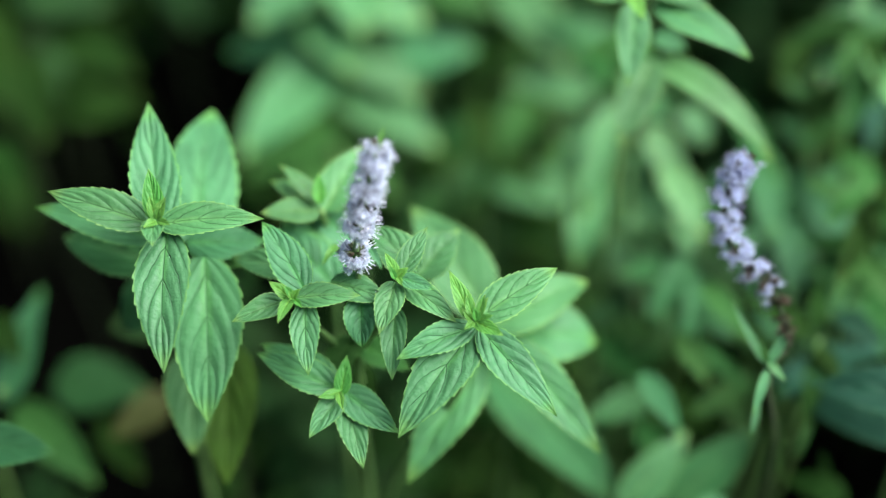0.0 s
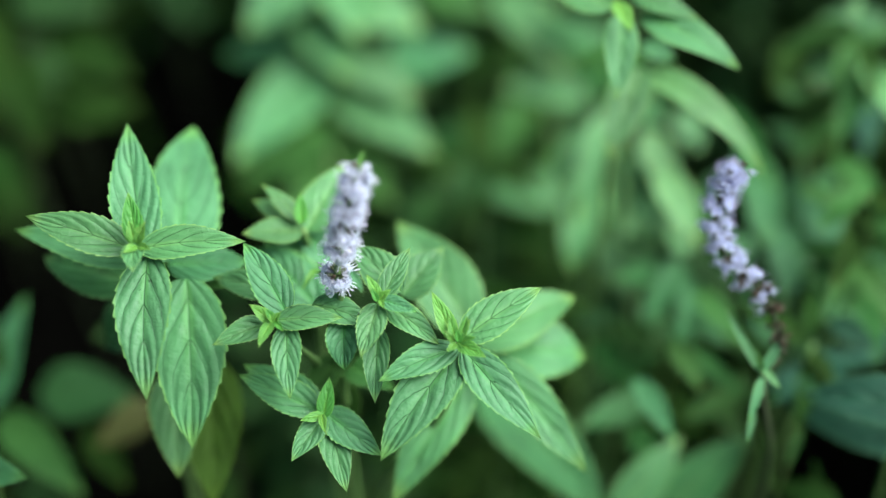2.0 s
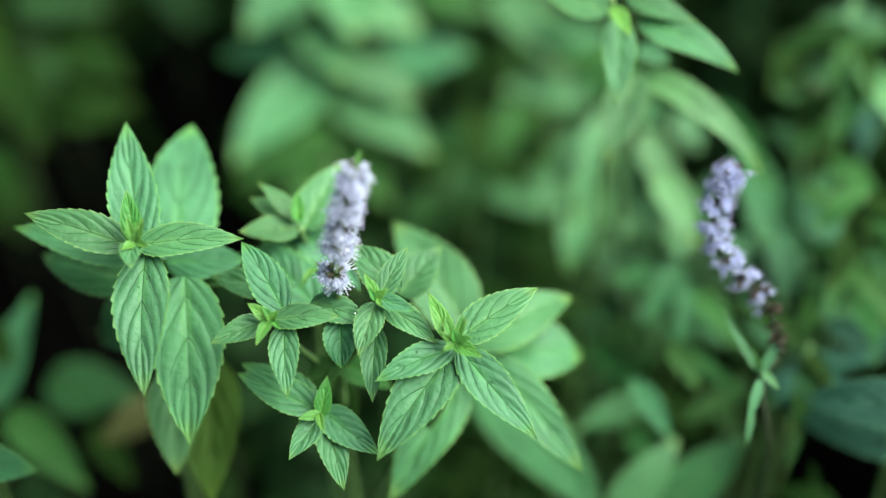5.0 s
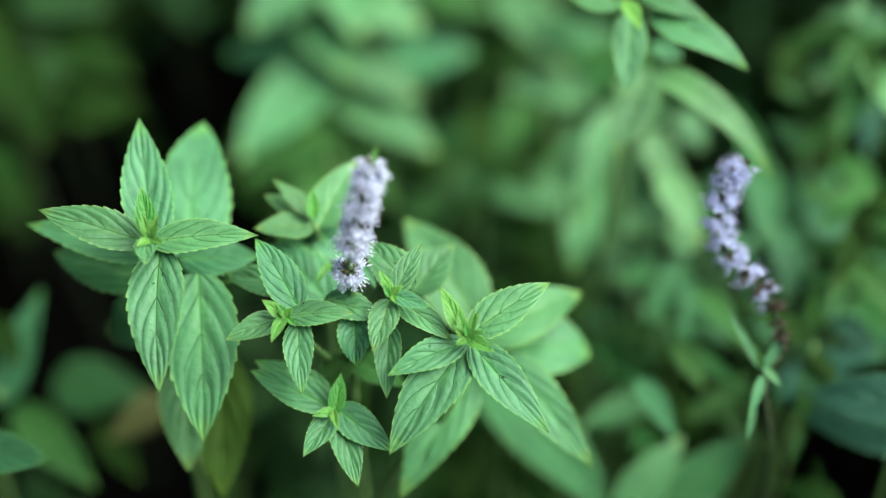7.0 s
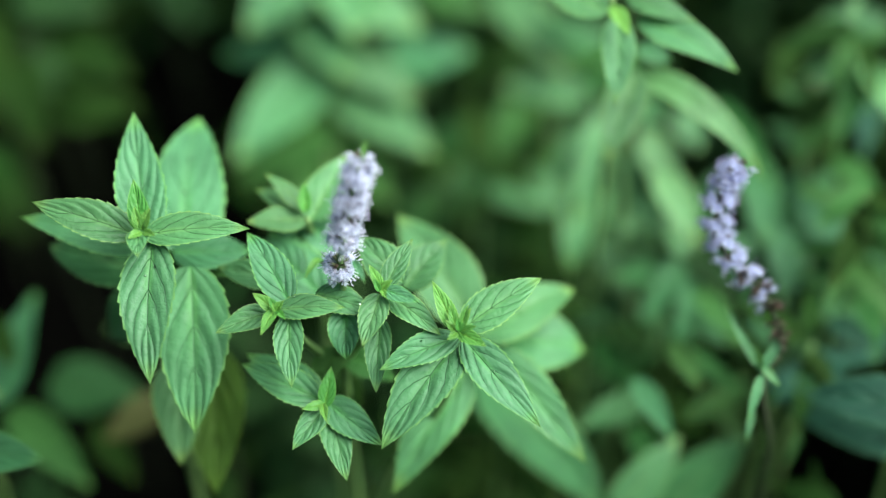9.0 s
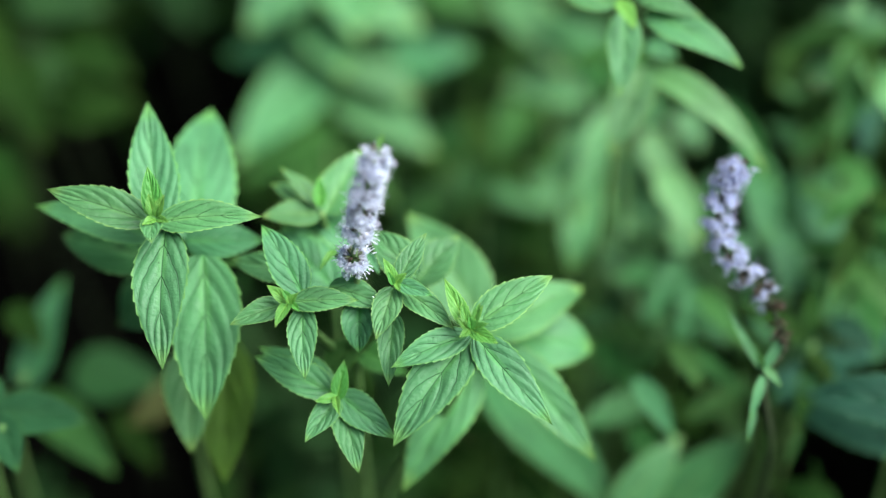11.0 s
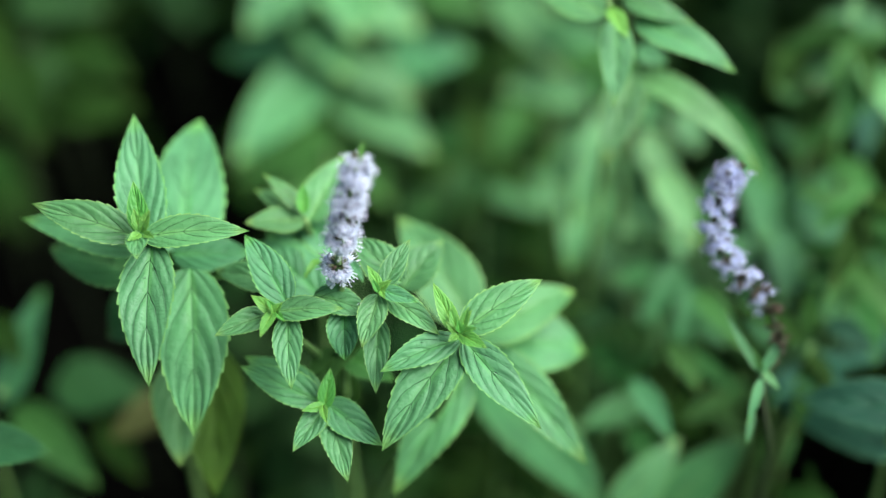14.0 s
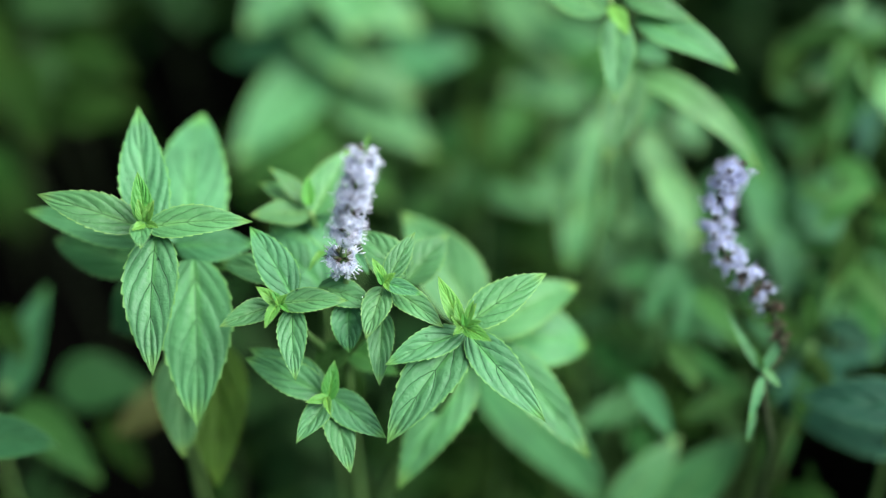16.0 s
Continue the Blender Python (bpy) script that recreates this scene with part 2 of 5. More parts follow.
def curve(points, steps=6):
    """A smooth path through the points."""
    pts = [Vector(p) for p in points]
    out = []
    for i in range(len(pts) - 1):
        p, q = pts[i], pts[i + 1]
        gap = (q - p).length
        m0 = (q - pts[max(i - 1, 0)]).normalized() * gap
        m1 = (pts[min(i + 2, len(pts) - 1)] - p).normalized() * gap
        for s in range(steps):
            t = s / steps
            out.append((2 * t ** 3 - 3 * t * t + 1) * p + (t ** 3 - 2 * t * t + t) * m0 + (3 * t * t - 2 * t ** 3) * q + (t ** 3 - t * t) * m1)
    out.append(pts[-1])
    return out


def stem(plant, points, thick=0.0022, thin=0.0012, name="stem", mat=None):
    path = curve(points)
    radii = [thick + (thin - thick) * i / (len(path) - 1) for i in range(len(path))]
    return part(name, mesh_of("stem", tube(path, radii, 8, 0.25), mat or STEM), plant)


def plant_at(base, label, group="mint plants of the bed"):
    ob = new("mint_plant")
    ob.location = base
    ob.empty_display_size = 0.02
    return tagged(ob, label, "plant", group)


def dew_drop(plant, place, radius):
    """A small bead of water on a leaf."""
    bm = bmesh.new()
    bmesh.ops.create_icosphere(bm, subdivisions=2, radius=radius)
    for v in bm.verts:
        v.co.z *= 0.75
    ob = part("dew_drop", mesh_of("dew_drop", bm, WATER), plant, "clear bead of dew")
    ob.matrix_basis = pose(place[0], place[1], place[2] + radius * 0.5)


# ---- flowers ----
def floret_mesh(open_flower, seed, petal=None, cup=None):
    """One small flower along +z: a ribbed calyx with five teeth, a four-lobed corolla and four stamens that stand out."""
    rnd = random.Random(seed)
    bm = bmesh.new()
    def cone(zs, rs, mat, sides=5):
        rings = []
        for z, r in zip(zs, rs):
            rings.append([bm.verts.new((r * math.cos(6.2832 * s / sides), r * math.sin(6.2832 * s / sides), z)) for s in range(sides)])
        for a, b in zip(rings, rings[1:]):
            for s in range(sides):
                bm.faces.new((a[s], a[(s + 1) % sides], b[(s + 1) % sides], b[s])).material_index = mat
        return rings
    top = cone((0, 0.0012, 0.0026), (0.0003, 0.0008, 0.00085), 0)[-1]
    for s in range(5):
        a, b = top[s], top[(s + 1) % 5]
        tip = bm.verts.new((a.co + b.co) * 0.62 + Vector((0, 0, 0.0016)))
        bm.faces.new((a, b, tip)).material_index = 0
    if open_flower:
        cone((0.0012, 0.0034), (0.0005, 0.0009), 1)
        for s in range(4):
            a = s * math.pi / 2 + rnd.uniform(-0.2, 0.2)
            out = rnd.uniform(0.0026, 0.0034)
            wide = rnd.uniform(0.0011, 0.0015)
            c, d = Vector((math.cos(a), math.sin(a), 0)), Vector((-math.sin(a), math.cos(a), 0))
            z = Vector((0, 0, 1))
            pts = [c * 0.0008 - d * wide * 0.5 + z * 0.0034, c * 0.0008 + d * wide * 0.5 + z * 0.0034, c * out * 0.65 + d * wide + z * 0.0047,
                   c * out + z * 0.0046, c * out * 0.65 - d * wide + z * 0.0047]
            bm.faces.new([bm.verts.new(p) for p in pts]).material_index = 1
        for s in range(4):
            a = s * math.pi / 2 + 0.78 + rnd.uniform(-0.3, 0.3)
            tip = Vector((math.cos(a) * 0.0016, math.sin(a) * 0.0016, rnd.uniform(0.0060, 0.0084)))
            foot = Vector((math.cos(a) * 0.0004, math.sin(a) * 0.0004, 0.0032))
            d = Vector((-math.sin(a), math.cos(a), 0)) * 0.00013
            e = Vector((math.cos(a), math.sin(a), 0)) * 0.00013
            f = [bm.verts.new(p) for p in (foot - d, foot + d, foot + e, tip - d, tip + d, tip + e)]
            for q in ((0, 1, 4, 3), (1, 2, 5, 4), (2, 0, 3, 5)):
                bm.faces.new([f[i] for i in q]).material_index = 2
            h = 0.00028
            knob = [bm.verts.new(tip + Vector(p) * h) for p in ((1, 0, 0), (0, 1, 0), (-1, 0, 0), (0, -1, 0), (0, 0, 1.3), (0, 0, -1.3))]
            for i in range(4):
                bm.faces.new((knob[i], knob[(i + 1) % 4], knob[4])).material_index = 3
                bm.faces.new((knob[(i + 1) % 4], knob[i], knob[5])).material_index = 3
    return mesh_of("floret", bm, cup or (CALYX if open_flower else WITHERED), petal or PETAL, STAMEN if petal is None else petal, ANTHER)


OPEN = [floret_mesh(True, 11 + i) for i in range(5)]
LILAC = [floret_mesh(True, 21 + i, PETAL_DEEP) for i in range(4)]
SPENT = [floret_mesh(False, 31 + i) for i in range(2)]
FRESH = [floret_mesh(False, 41 + i, None, GREEN_CALYX if i else WITHERED) for i in range(3)]


def flower_spike(plant, points, whorls, size, spent, seed, label, blooms, stalk, cups):
    """A spike of whorls round a stalk. whorls: place along it (0 the foot, 1 the top), florets and reach of each; spent(s): the share of withered florets at s."""
    rnd = random.Random(seed)
    path = curve(points, 12)
    axis = part("flower_spike", mesh_of("flower_spike", tube(path, [0.0012 - 0.0005 * i / len(path) for i in range(len(path))], 6), stalk), plant, label)
    for w, (s, count, reach) in enumerate(whorls):
        i = min(int(s * (len(path) - 1)), len(path) - 2)
        p = path[i].lerp(path[i + 1], s * (len(path) - 1) - i)
        turn = (path[i + 1] - path[i]).to_track_quat("Z", "Y").to_matrix().to_4x4()
        for c in range(9 if s < 0.5 else 4):
            ob = part("calyx", rnd.choice(cups), axis)
            m = Matrix.Translation(p) @ turn @ pose(0, 0, rnd.uniform(0, 0.0012), 0, 0, c * 40 + rnd.uniform(-15, 15)) @ pose(0.0009, 0, 0, 0, 90 - rnd.uniform(20, 55), 0)
            ob.matrix_basis = m @ Matrix.Scale(size * reach * rnd.uniform(0.8, 1.05), 4)
        for c in range(count):
            a = 360 * (c + rnd.uniform(-0.35, 0.35)) / count + w * 23
            gone = rnd.random() < spent(s)
            if gone and rnd.random() < 0.3:
                continue
            up = rnd.uniform(-32, 26) if c % 2 else rnd.uniform(-14, 40)
            ob = part("floret", rnd.choice(SPENT if gone else blooms), axis)
            m = Matrix.Translation(p) @ turn @ pose(0, 0, rnd.uniform(-0.0014, 0.0008) * (1.0 if s < 0.4 else 2.2), 0, 0, a)
            m = m @ pose(0.0026 * size * reach, 0, 0, 0, 90 - up, 0) @ pose(0, 0, 0, 0, 0, rnd.uniform(0, 90))
            ob.matrix_basis = m @ Matrix.Scale(size * reach * rnd.uniform(0.85, 1.15) * (1.25 if gone else 1.0), 4)
    return axis


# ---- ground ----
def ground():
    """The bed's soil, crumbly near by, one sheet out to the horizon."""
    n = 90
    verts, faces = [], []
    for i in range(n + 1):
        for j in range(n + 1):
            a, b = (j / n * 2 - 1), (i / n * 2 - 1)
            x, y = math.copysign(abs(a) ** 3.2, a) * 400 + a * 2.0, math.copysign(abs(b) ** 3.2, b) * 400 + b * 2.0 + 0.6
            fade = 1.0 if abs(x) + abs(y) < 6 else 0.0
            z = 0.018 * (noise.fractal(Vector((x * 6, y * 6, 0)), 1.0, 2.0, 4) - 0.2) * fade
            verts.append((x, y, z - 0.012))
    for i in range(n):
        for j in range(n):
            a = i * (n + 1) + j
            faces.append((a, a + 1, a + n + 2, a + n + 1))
    me = grid_mesh("ground", verts, faces, [(v[0], v[1]) for v in verts], SHADED_SOIL)
    return tagged(new("ground", me), "crumbly garden soil, coloured near black for shade under the mint", "soil", kind="structure")


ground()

# ---- the near plants ----
def rosette_plant():
    p = plant_at((-0.115, 0.33, 0), "mint plant with a crossed rosette of bright serrated leaves")
    stem(p, [(0, 0, -0.01), (0.004, 0, 0.2), (0.0071, -0.0093, 0.7218), (0.0162, -0.0248, 0.7856)], 0.0022, 0.0012, "stem")
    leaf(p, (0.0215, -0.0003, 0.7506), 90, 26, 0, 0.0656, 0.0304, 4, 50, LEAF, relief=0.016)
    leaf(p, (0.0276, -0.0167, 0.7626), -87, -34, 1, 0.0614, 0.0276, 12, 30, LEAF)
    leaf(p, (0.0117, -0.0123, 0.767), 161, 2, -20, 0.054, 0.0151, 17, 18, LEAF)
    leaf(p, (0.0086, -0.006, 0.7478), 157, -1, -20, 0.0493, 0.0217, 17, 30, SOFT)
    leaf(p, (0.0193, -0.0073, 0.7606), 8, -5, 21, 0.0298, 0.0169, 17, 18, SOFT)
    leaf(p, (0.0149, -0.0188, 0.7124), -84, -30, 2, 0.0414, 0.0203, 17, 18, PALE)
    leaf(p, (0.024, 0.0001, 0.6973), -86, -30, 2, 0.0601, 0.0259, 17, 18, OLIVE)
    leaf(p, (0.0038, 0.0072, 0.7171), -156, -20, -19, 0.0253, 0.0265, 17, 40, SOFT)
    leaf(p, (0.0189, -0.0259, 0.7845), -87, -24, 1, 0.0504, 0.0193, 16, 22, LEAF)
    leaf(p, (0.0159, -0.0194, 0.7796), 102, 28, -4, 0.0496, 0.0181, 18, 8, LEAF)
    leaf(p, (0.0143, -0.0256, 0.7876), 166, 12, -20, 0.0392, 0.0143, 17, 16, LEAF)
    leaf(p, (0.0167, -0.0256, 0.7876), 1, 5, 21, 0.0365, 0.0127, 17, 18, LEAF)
    leaf(p, (0.0169, -0.0292, 0.7925), 102, 43, -5, 0.0184, 0.0075, 20, 8, YOUNG, label="bright young leaf")
    leaf(p, (0.0172, -0.0301, 0.7945), -86, 2, 2, 0.0125, 0.0080, 14, 40, LEAF)
    leaf(p, (0.0182, -0.0305, 0.7954), 53, 52, 15, 0.0077, 0.004, 30, 18, YOUNG, label="bright young leaf")
    leaf(p, (0.0172, -0.0305, 0.7954), 111, 55, -9, 0.0077, 0.0037, 30, 18, YOUNG, label="bright young leaf")
    leaf(p, (0.018, -0.032, 0.7953), -130, 14, -15, 0.0057, 0.0033, 30, 18, YOUNG, label="bright young leaf")
    leaf(p, (0.0184, -0.032, 0.7953), -33, 14, 19, 0.0059, 0.0029, 30, 18, YOUNG, label="bright young leaf")
    leaf(p, (0.0185, -0.033, 0.7972), 51, 62, 18, 0.0048, 0.0028, 30, 18, YOUNG, label="bright young leaf")
    leaf(p, (0.0138, -0.0046, 0.7549), -11, -5, 19, 0.0299, 0.0120, 14, 18, LEAF_DIM)
    leaf(p, (0.0106, 0.0126, 0.7297), -44, -10, 14, 0.0352, 0.0144, 14, 18, LEAF_DIM)
    return p


ROSETTE_PLANT = rosette_plant()


def flowering_plant():
    p = plant_at((-0.03, 0.345, 0), "flowering mint plant with a lilac spike and leafy side shoots")
    stem(p, [(0, 0, -0.01), (-0.002, 0, 0.2), (-0.003, -0.0424, 0.7292), (0.001, -0.0517, 0.7765)], 0.0022, 0.0012, "stem")
    stem(p, [(-0.004, -0.0357, 0.7077), (-0.0166, -0.0487, 0.7428), (-0.0223, -0.0589, 0.7693)], 0.0014, 0.0009, "side_stem")
    stem(p, [(-0.0027, -0.0403, 0.72), (0.0107, -0.0483, 0.7516), (0.0144, -0.0553, 0.7757)], 0.0014, 0.0009, "side_stem")
    stem(p, [(-0.0057, -0.0307, 0.6872), (-0.0067, -0.0611, 0.7134), (-0.0072, -0.0728, 0.7356)], 0.0014, 0.0009, "side_stem")
    leaf(p, (-0.0027, -0.0411, 0.7277), -135, -21, -15, 0.0201, 0.0117, 17, 18, LEAF_DIM)
    leaf(p, (-0.0026, -0.04, 0.7231), -22, -14, 19, 0.0225, 0.0117, 17, 18, LEAF_DIM)
    leaf(p, (-0.005, -0.0305, 0.7015), -76, -25, 5, 0.0252, 0.0128, 17, 18, OLD_SHADED)
    leaf(p, (-0.0224, -0.0364, 0.7607), 165, 1, -20, 0.0273, 0.012, 17, 18, LEAF)
    leaf(p, (-0.0174, -0.0269, 0.7532), 140, 10, -16, 0.0245, 0.0159, 17, 18, LEAF)
    leaf(p, (-0.0094, -0.052, 0.7705), -17, -6, 20, 0.0224, 0.0114, 17, 25, LEAF)
    leaf(p, (0.0211, -0.0423, 0.7661), 137, 20, -15, 0.0245, 0.0153, 17, 18, LEAF)
    leaf(p, (0.0207, -0.0313, 0.7517), 48, 21, 14, 0.0248, 0.0159, 17, 18, LEAF)
    leaf(p, (0.0014, -0.0549, 0.7649), -89, -28, 0, 0.018, 0.0120, 38, 70, LEAF)
    leaf(p, (0.0132, -0.0556, 0.7613), -92, -24, -1, 0.0264, 0.0096, 28, 18, LEAF)
    leaf(p, (-0.0178, -0.057, 0.7712), 125, 23, -12, 0.0309, 0.0135, 18, 18, LEAF)
    leaf(p, (-0.0211, -0.06, 0.771), -1, 6, 21, 0.0229, 0.0096, 17, 18, LEAF)
    leaf(p, (-0.023, -0.0606, 0.7705), -157, -4, -19, 0.0209, 0.0092, 20, 18, LEAF)
    leaf(p, (-0.0178, -0.0596, 0.7686), -85, -24, 2, 0.0262, 0.0106, 17, 18, LEAF)
    leaf(p, (-0.022, -0.063, 0.7737), 160, 39, -23, 0.0098, 0.0046, 20, 18, YOUNG, label="bright young leaf")
    leaf(p, (-0.0218, -0.0634, 0.7747), -106, 4, -6, 0.0122, 0.0042, 20, 18, YOUNG, label="bright young leaf")
    leaf(p, (-0.0211, -0.0641, 0.7754), 23, 51, 25, 0.0044, 0.0029, 30, 18, YOUNG, label="bright young leaf")
    leaf(p, (-0.0211, -0.0638, 0.7757), 144, 50, -21, 0.0049, 0.0028, 30, 18, YOUNG, label="bright young leaf")
    leaf(p, (-0.0207, -0.0644, 0.7752), -54, 8, 13, 0.0055, 0.0022, 30, 18, YOUNG, label="bright young leaf")
    leaf(p, (-0.0213, -0.0657, 0.7766), 119, 65, -14, 0.0031, 0.0018, 30, 18, YOUNG, label="bright young leaf")
    leaf(p, (0.0152, -0.0548, 0.7763), 61, 23, 10, 0.021, 0.0083, 14, 18, LEAF)
    leaf(p, (0.0149, -0.0564, 0.7774), -27, 5, 19, 0.0139, 0.0061, 17, 18, LEAF)
    leaf(p, (0.0159, -0.0541, 0.7727), -36, -12, 17, 0.0238, 0.0098, 17, 18, LEAF)
    leaf(p, (0.0136, -0.0561, 0.7749), -106, -15, -6, 0.0201, 0.0103, 17, 18, LEAF)
    leaf(p, (0.0145, -0.0578, 0.7789), 130, 47, -15, 0.0098, 0.0038, 20, 18, YOUNG, label="bright young leaf")
    leaf(p, (0.0144, -0.0585, 0.7796), 20, 43, 24, 0.0055, 0.0031, 30, 18, YOUNG, label="bright young leaf")
    leaf(p, (0.0138, -0.0588, 0.7793), 127, 52, -15, 0.0052, 0.0022, 30, 18, YOUNG, label="bright young leaf")
    leaf(p, (0.0148, -0.0592, 0.7803), -70, 7, 8, 0.0043, 0.0022, 30, 18, YOUNG, label="bright young leaf")
    leaf(p, (0.0029, -0.052, 0.779), 153, 15, -19, 0.0129, 0.0047, 17, 60, LEAF)
    leaf(p, (0.0029, -0.0517, 0.7793), 32, 17, 18, 0.0056, 0.0043, 17, 50, LEAF)
    leaf(p, (0.01, -0.0496, 0.8323), 70, 40, 7, 0.0049, 0.0017, 30, 18, YOUNG, label="bright young leaf")
    leaf(p, (-0.008, -0.0693, 0.7335), 149, 7, -18, 0.0349, 0.0135, 17, 18, LEAF)
    leaf(p, (-0.0075, -0.0736, 0.7376), 156, 9, -19, 0.0334, 0.0129, 17, 18, LEAF)
    leaf(p, (-0.0061, -0.0736, 0.7376), -38, -7, 17, 0.0264, 0.0124, 17, 18, LEAF)
    leaf(p, (-0.0047, -0.075, 0.7362), -74, -21, 6, 0.0273, 0.0113, 17, 18, LEAF)
    leaf(p, (-0.0059, -0.0772, 0.7397), -123, -10, -11, 0.0197, 0.0094, 17, 18, LEAF)
    leaf(p, (-0.0063, -0.0775, 0.7394), 77, 46, 5, 0.0145, 0.0062, 20, 18, YOUNG, label="bright young leaf")
    leaf(p, (-0.0062, -0.0779, 0.7418), -151, 15, -20, 0.0086, 0.0037, 20, 18, YOUNG, label="bright young leaf")
    leaf(p, (-0.0065, -0.0785, 0.7426), -77, 4, 5, 0.0083, 0.003, 30, 18, YOUNG, label="bright young leaf")
    leaf(p, (-0.0049, -0.0601, 0.7964), -120, 3, -10, 0.0097, 0.0025, 30, 95, YOUNG)
    leaf(p, (0.0059, -0.0606, 0.7959), -64, -3, 8, 0.0095, 0.0028, 30, 70, LEAF)
    flower_spike(p, [(-0.001, -0.0506, 0.7776), (0.0024, -0.0528, 0.8008), (0.006, -0.0505, 0.8173), (0.0103, -0.0475, 0.8316)], [(0.0, 7, 0.8), (0.10, 28, 1.06), (0.30, 26, 1.02), (0.45, 26, 1.0), (0.57, 25, 1.0), (0.68, 24, 0.98), (0.78, 24, 0.96), (0.87, 22, 0.94), (0.94, 14, 0.9)], 0.66, lambda s: 0.02, 5, "upright spike of pale lilac florets", OPEN, STEM, FRESH)
    return p


FLOWERING_PLANT = flowering_plant()


def back_rosette_plant():
    p = plant_at((-0.05, 0.4, 0), "small mint plant with soft pale leaves behind the flower")
    stem(p, [(0, 0, -0.01), (0, 0, 0.2), (0.0045, -0.0573, 0.7439), (0.0039, -0.0643, 0.7652)], 0.0022, 0.0012, "stem")
    leaf(p, (0.0034, -0.0648, 0.7647), -169, 11, -4, 0.0222, 0.0131, 8, 18, PALE, relief=0.02)
    leaf(p, (0.003, -0.0622, 0.7673), 140, 23, 2, 0.0216, 0.0074, 10, 18, PALE)
    leaf(p, (0.0007, -0.0584, 0.7626), 152, 14, 0, 0.0201, 0.0101, 17, 18, PALE)
    leaf(p, (0.005, -0.0618, 0.762), 62, 21, 9, 0.0318, 0.0169, 17, 18, PALE, relief=0.02)
    leaf(p, (0.0039, -0.0654, 0.7697), 93, 49, -1, 0.0112, 0.0052, 20, 18, YOUNG, label="bright young leaf")
    leaf(p, (0.0033, -0.0553, 0.7543), -39, -18, 15, 0.021, 0.0144, 17, 18, LEAF)
    leaf(p, (0.0003, -0.0532, 0.7508), -126, -24, -11, 0.0238, 0.0162, 17, 18, LEAF)
    leaf(p, (0.0118, -0.0874, 0.7420), 129, 18, -12, 0.0406, 0.0202, 14, 18, LEAF)
    return p


BACK_ROSETTE_PLANT = back_rosette_plant()


def star_plant():
    p = plant_at((0.015, 0.335, 0), "mint plant with a star of bright green serrated leaves")
    stem(p, [(-0.075, 0.015, -0.01), (-0.07, 0.012, 0.2), (-0.040, -0.018, 0.60), (-0.0085, -0.0440, 0.715), (-0.0044, -0.0537, 0.7617)], 0.0022, 0.0012, "stem")
    leaf(p, (0.0021, -0.0103, 0.7174), 123, 18, -11, 0.0596, 0.027, 17, 20, LEAF, relief=0.016)
    leaf(p, (0.0041, -0.0188, 0.7202), 30, 7, 18, 0.0489, 0.0212, 14, 50, PALE, relief=0.016)
    leaf(p, (0.0075, -0.0041, 0.6981), -2, 4, 21, 0.0470, 0.031, 12, 85, PALE, relief=0.016)
    leaf(p, (0.0067, 0.0491, 0.6156), -49, -11, 13, 0.0953, 0.0324, 14, 18, SOFT)
    leaf(p, (-0.0001, -0.0231, 0.7046), -124, -23, -12, 0.0564, 0.0213, 17, 18, PALE)
    leaf(p, (0.0086, -0.0206, 0.7155), -48, -19, 14, 0.0588, 0.0182, 17, 18, PALE)
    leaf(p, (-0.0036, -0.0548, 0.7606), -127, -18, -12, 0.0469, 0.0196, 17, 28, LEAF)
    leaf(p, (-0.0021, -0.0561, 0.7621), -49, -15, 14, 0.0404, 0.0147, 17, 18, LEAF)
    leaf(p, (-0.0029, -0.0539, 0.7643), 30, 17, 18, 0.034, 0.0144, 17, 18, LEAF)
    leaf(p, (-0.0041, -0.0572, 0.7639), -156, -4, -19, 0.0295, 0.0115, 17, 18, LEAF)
    leaf(p, (-0.005, -0.0579, 0.7688), 123, 40, -12, 0.0186, 0.0063, 20, 18, YOUNG, label="bright young leaf")
    leaf(p, (-0.0042, -0.0582, 0.7685), -39, 7, 17, 0.0122, 0.0055, 20, 18, YOUNG, label="bright young leaf")
    leaf(p, (-0.0042, -0.0592, 0.7703), 39, 53, 21, 0.0091, 0.0034, 20, 18, YOUNG, label="bright young leaf")
    leaf(p, (-0.005, -0.0595, 0.77), 158, 48, -25, 0.0057, 0.0027, 30, 18, YOUNG, label="bright young leaf")
    leaf(p, (-0.0039, -0.0602, 0.7707), 48, 55, 18, 0.0041, 0.0022, 30, 18, YOUNG, label="bright young leaf")
    leaf(p, (-0.0046, -0.059, 0.7705), 115, 49, -10, 0.0087, 0.0035, 20, 18, YOUNG, label="bright young leaf")
    leaf(p, (-0.0033, -0.0594, 0.7716), 61, 52, 12, 0.0084, 0.0031, 30, 18, YOUNG, label="bright young leaf")
    leaf(p, (-0.0031, -0.0602, 0.7707), -3, 33, 25, 0.0059, 0.0031, 30, 18, YOUNG, label="bright young leaf")
    leaf(p, (-0.0046, -0.0605, 0.7705), -129, 10, -15, 0.0051, 0.0027, 30, 18, YOUNG, label="bright young leaf")
    leaf(p, (-0.0039, -0.0612, 0.7725), 103, 66, -7, 0.0047, 0.0022, 30, 18, YOUNG, label="bright young leaf")
    return p


STAR_PLANT = star_plant()


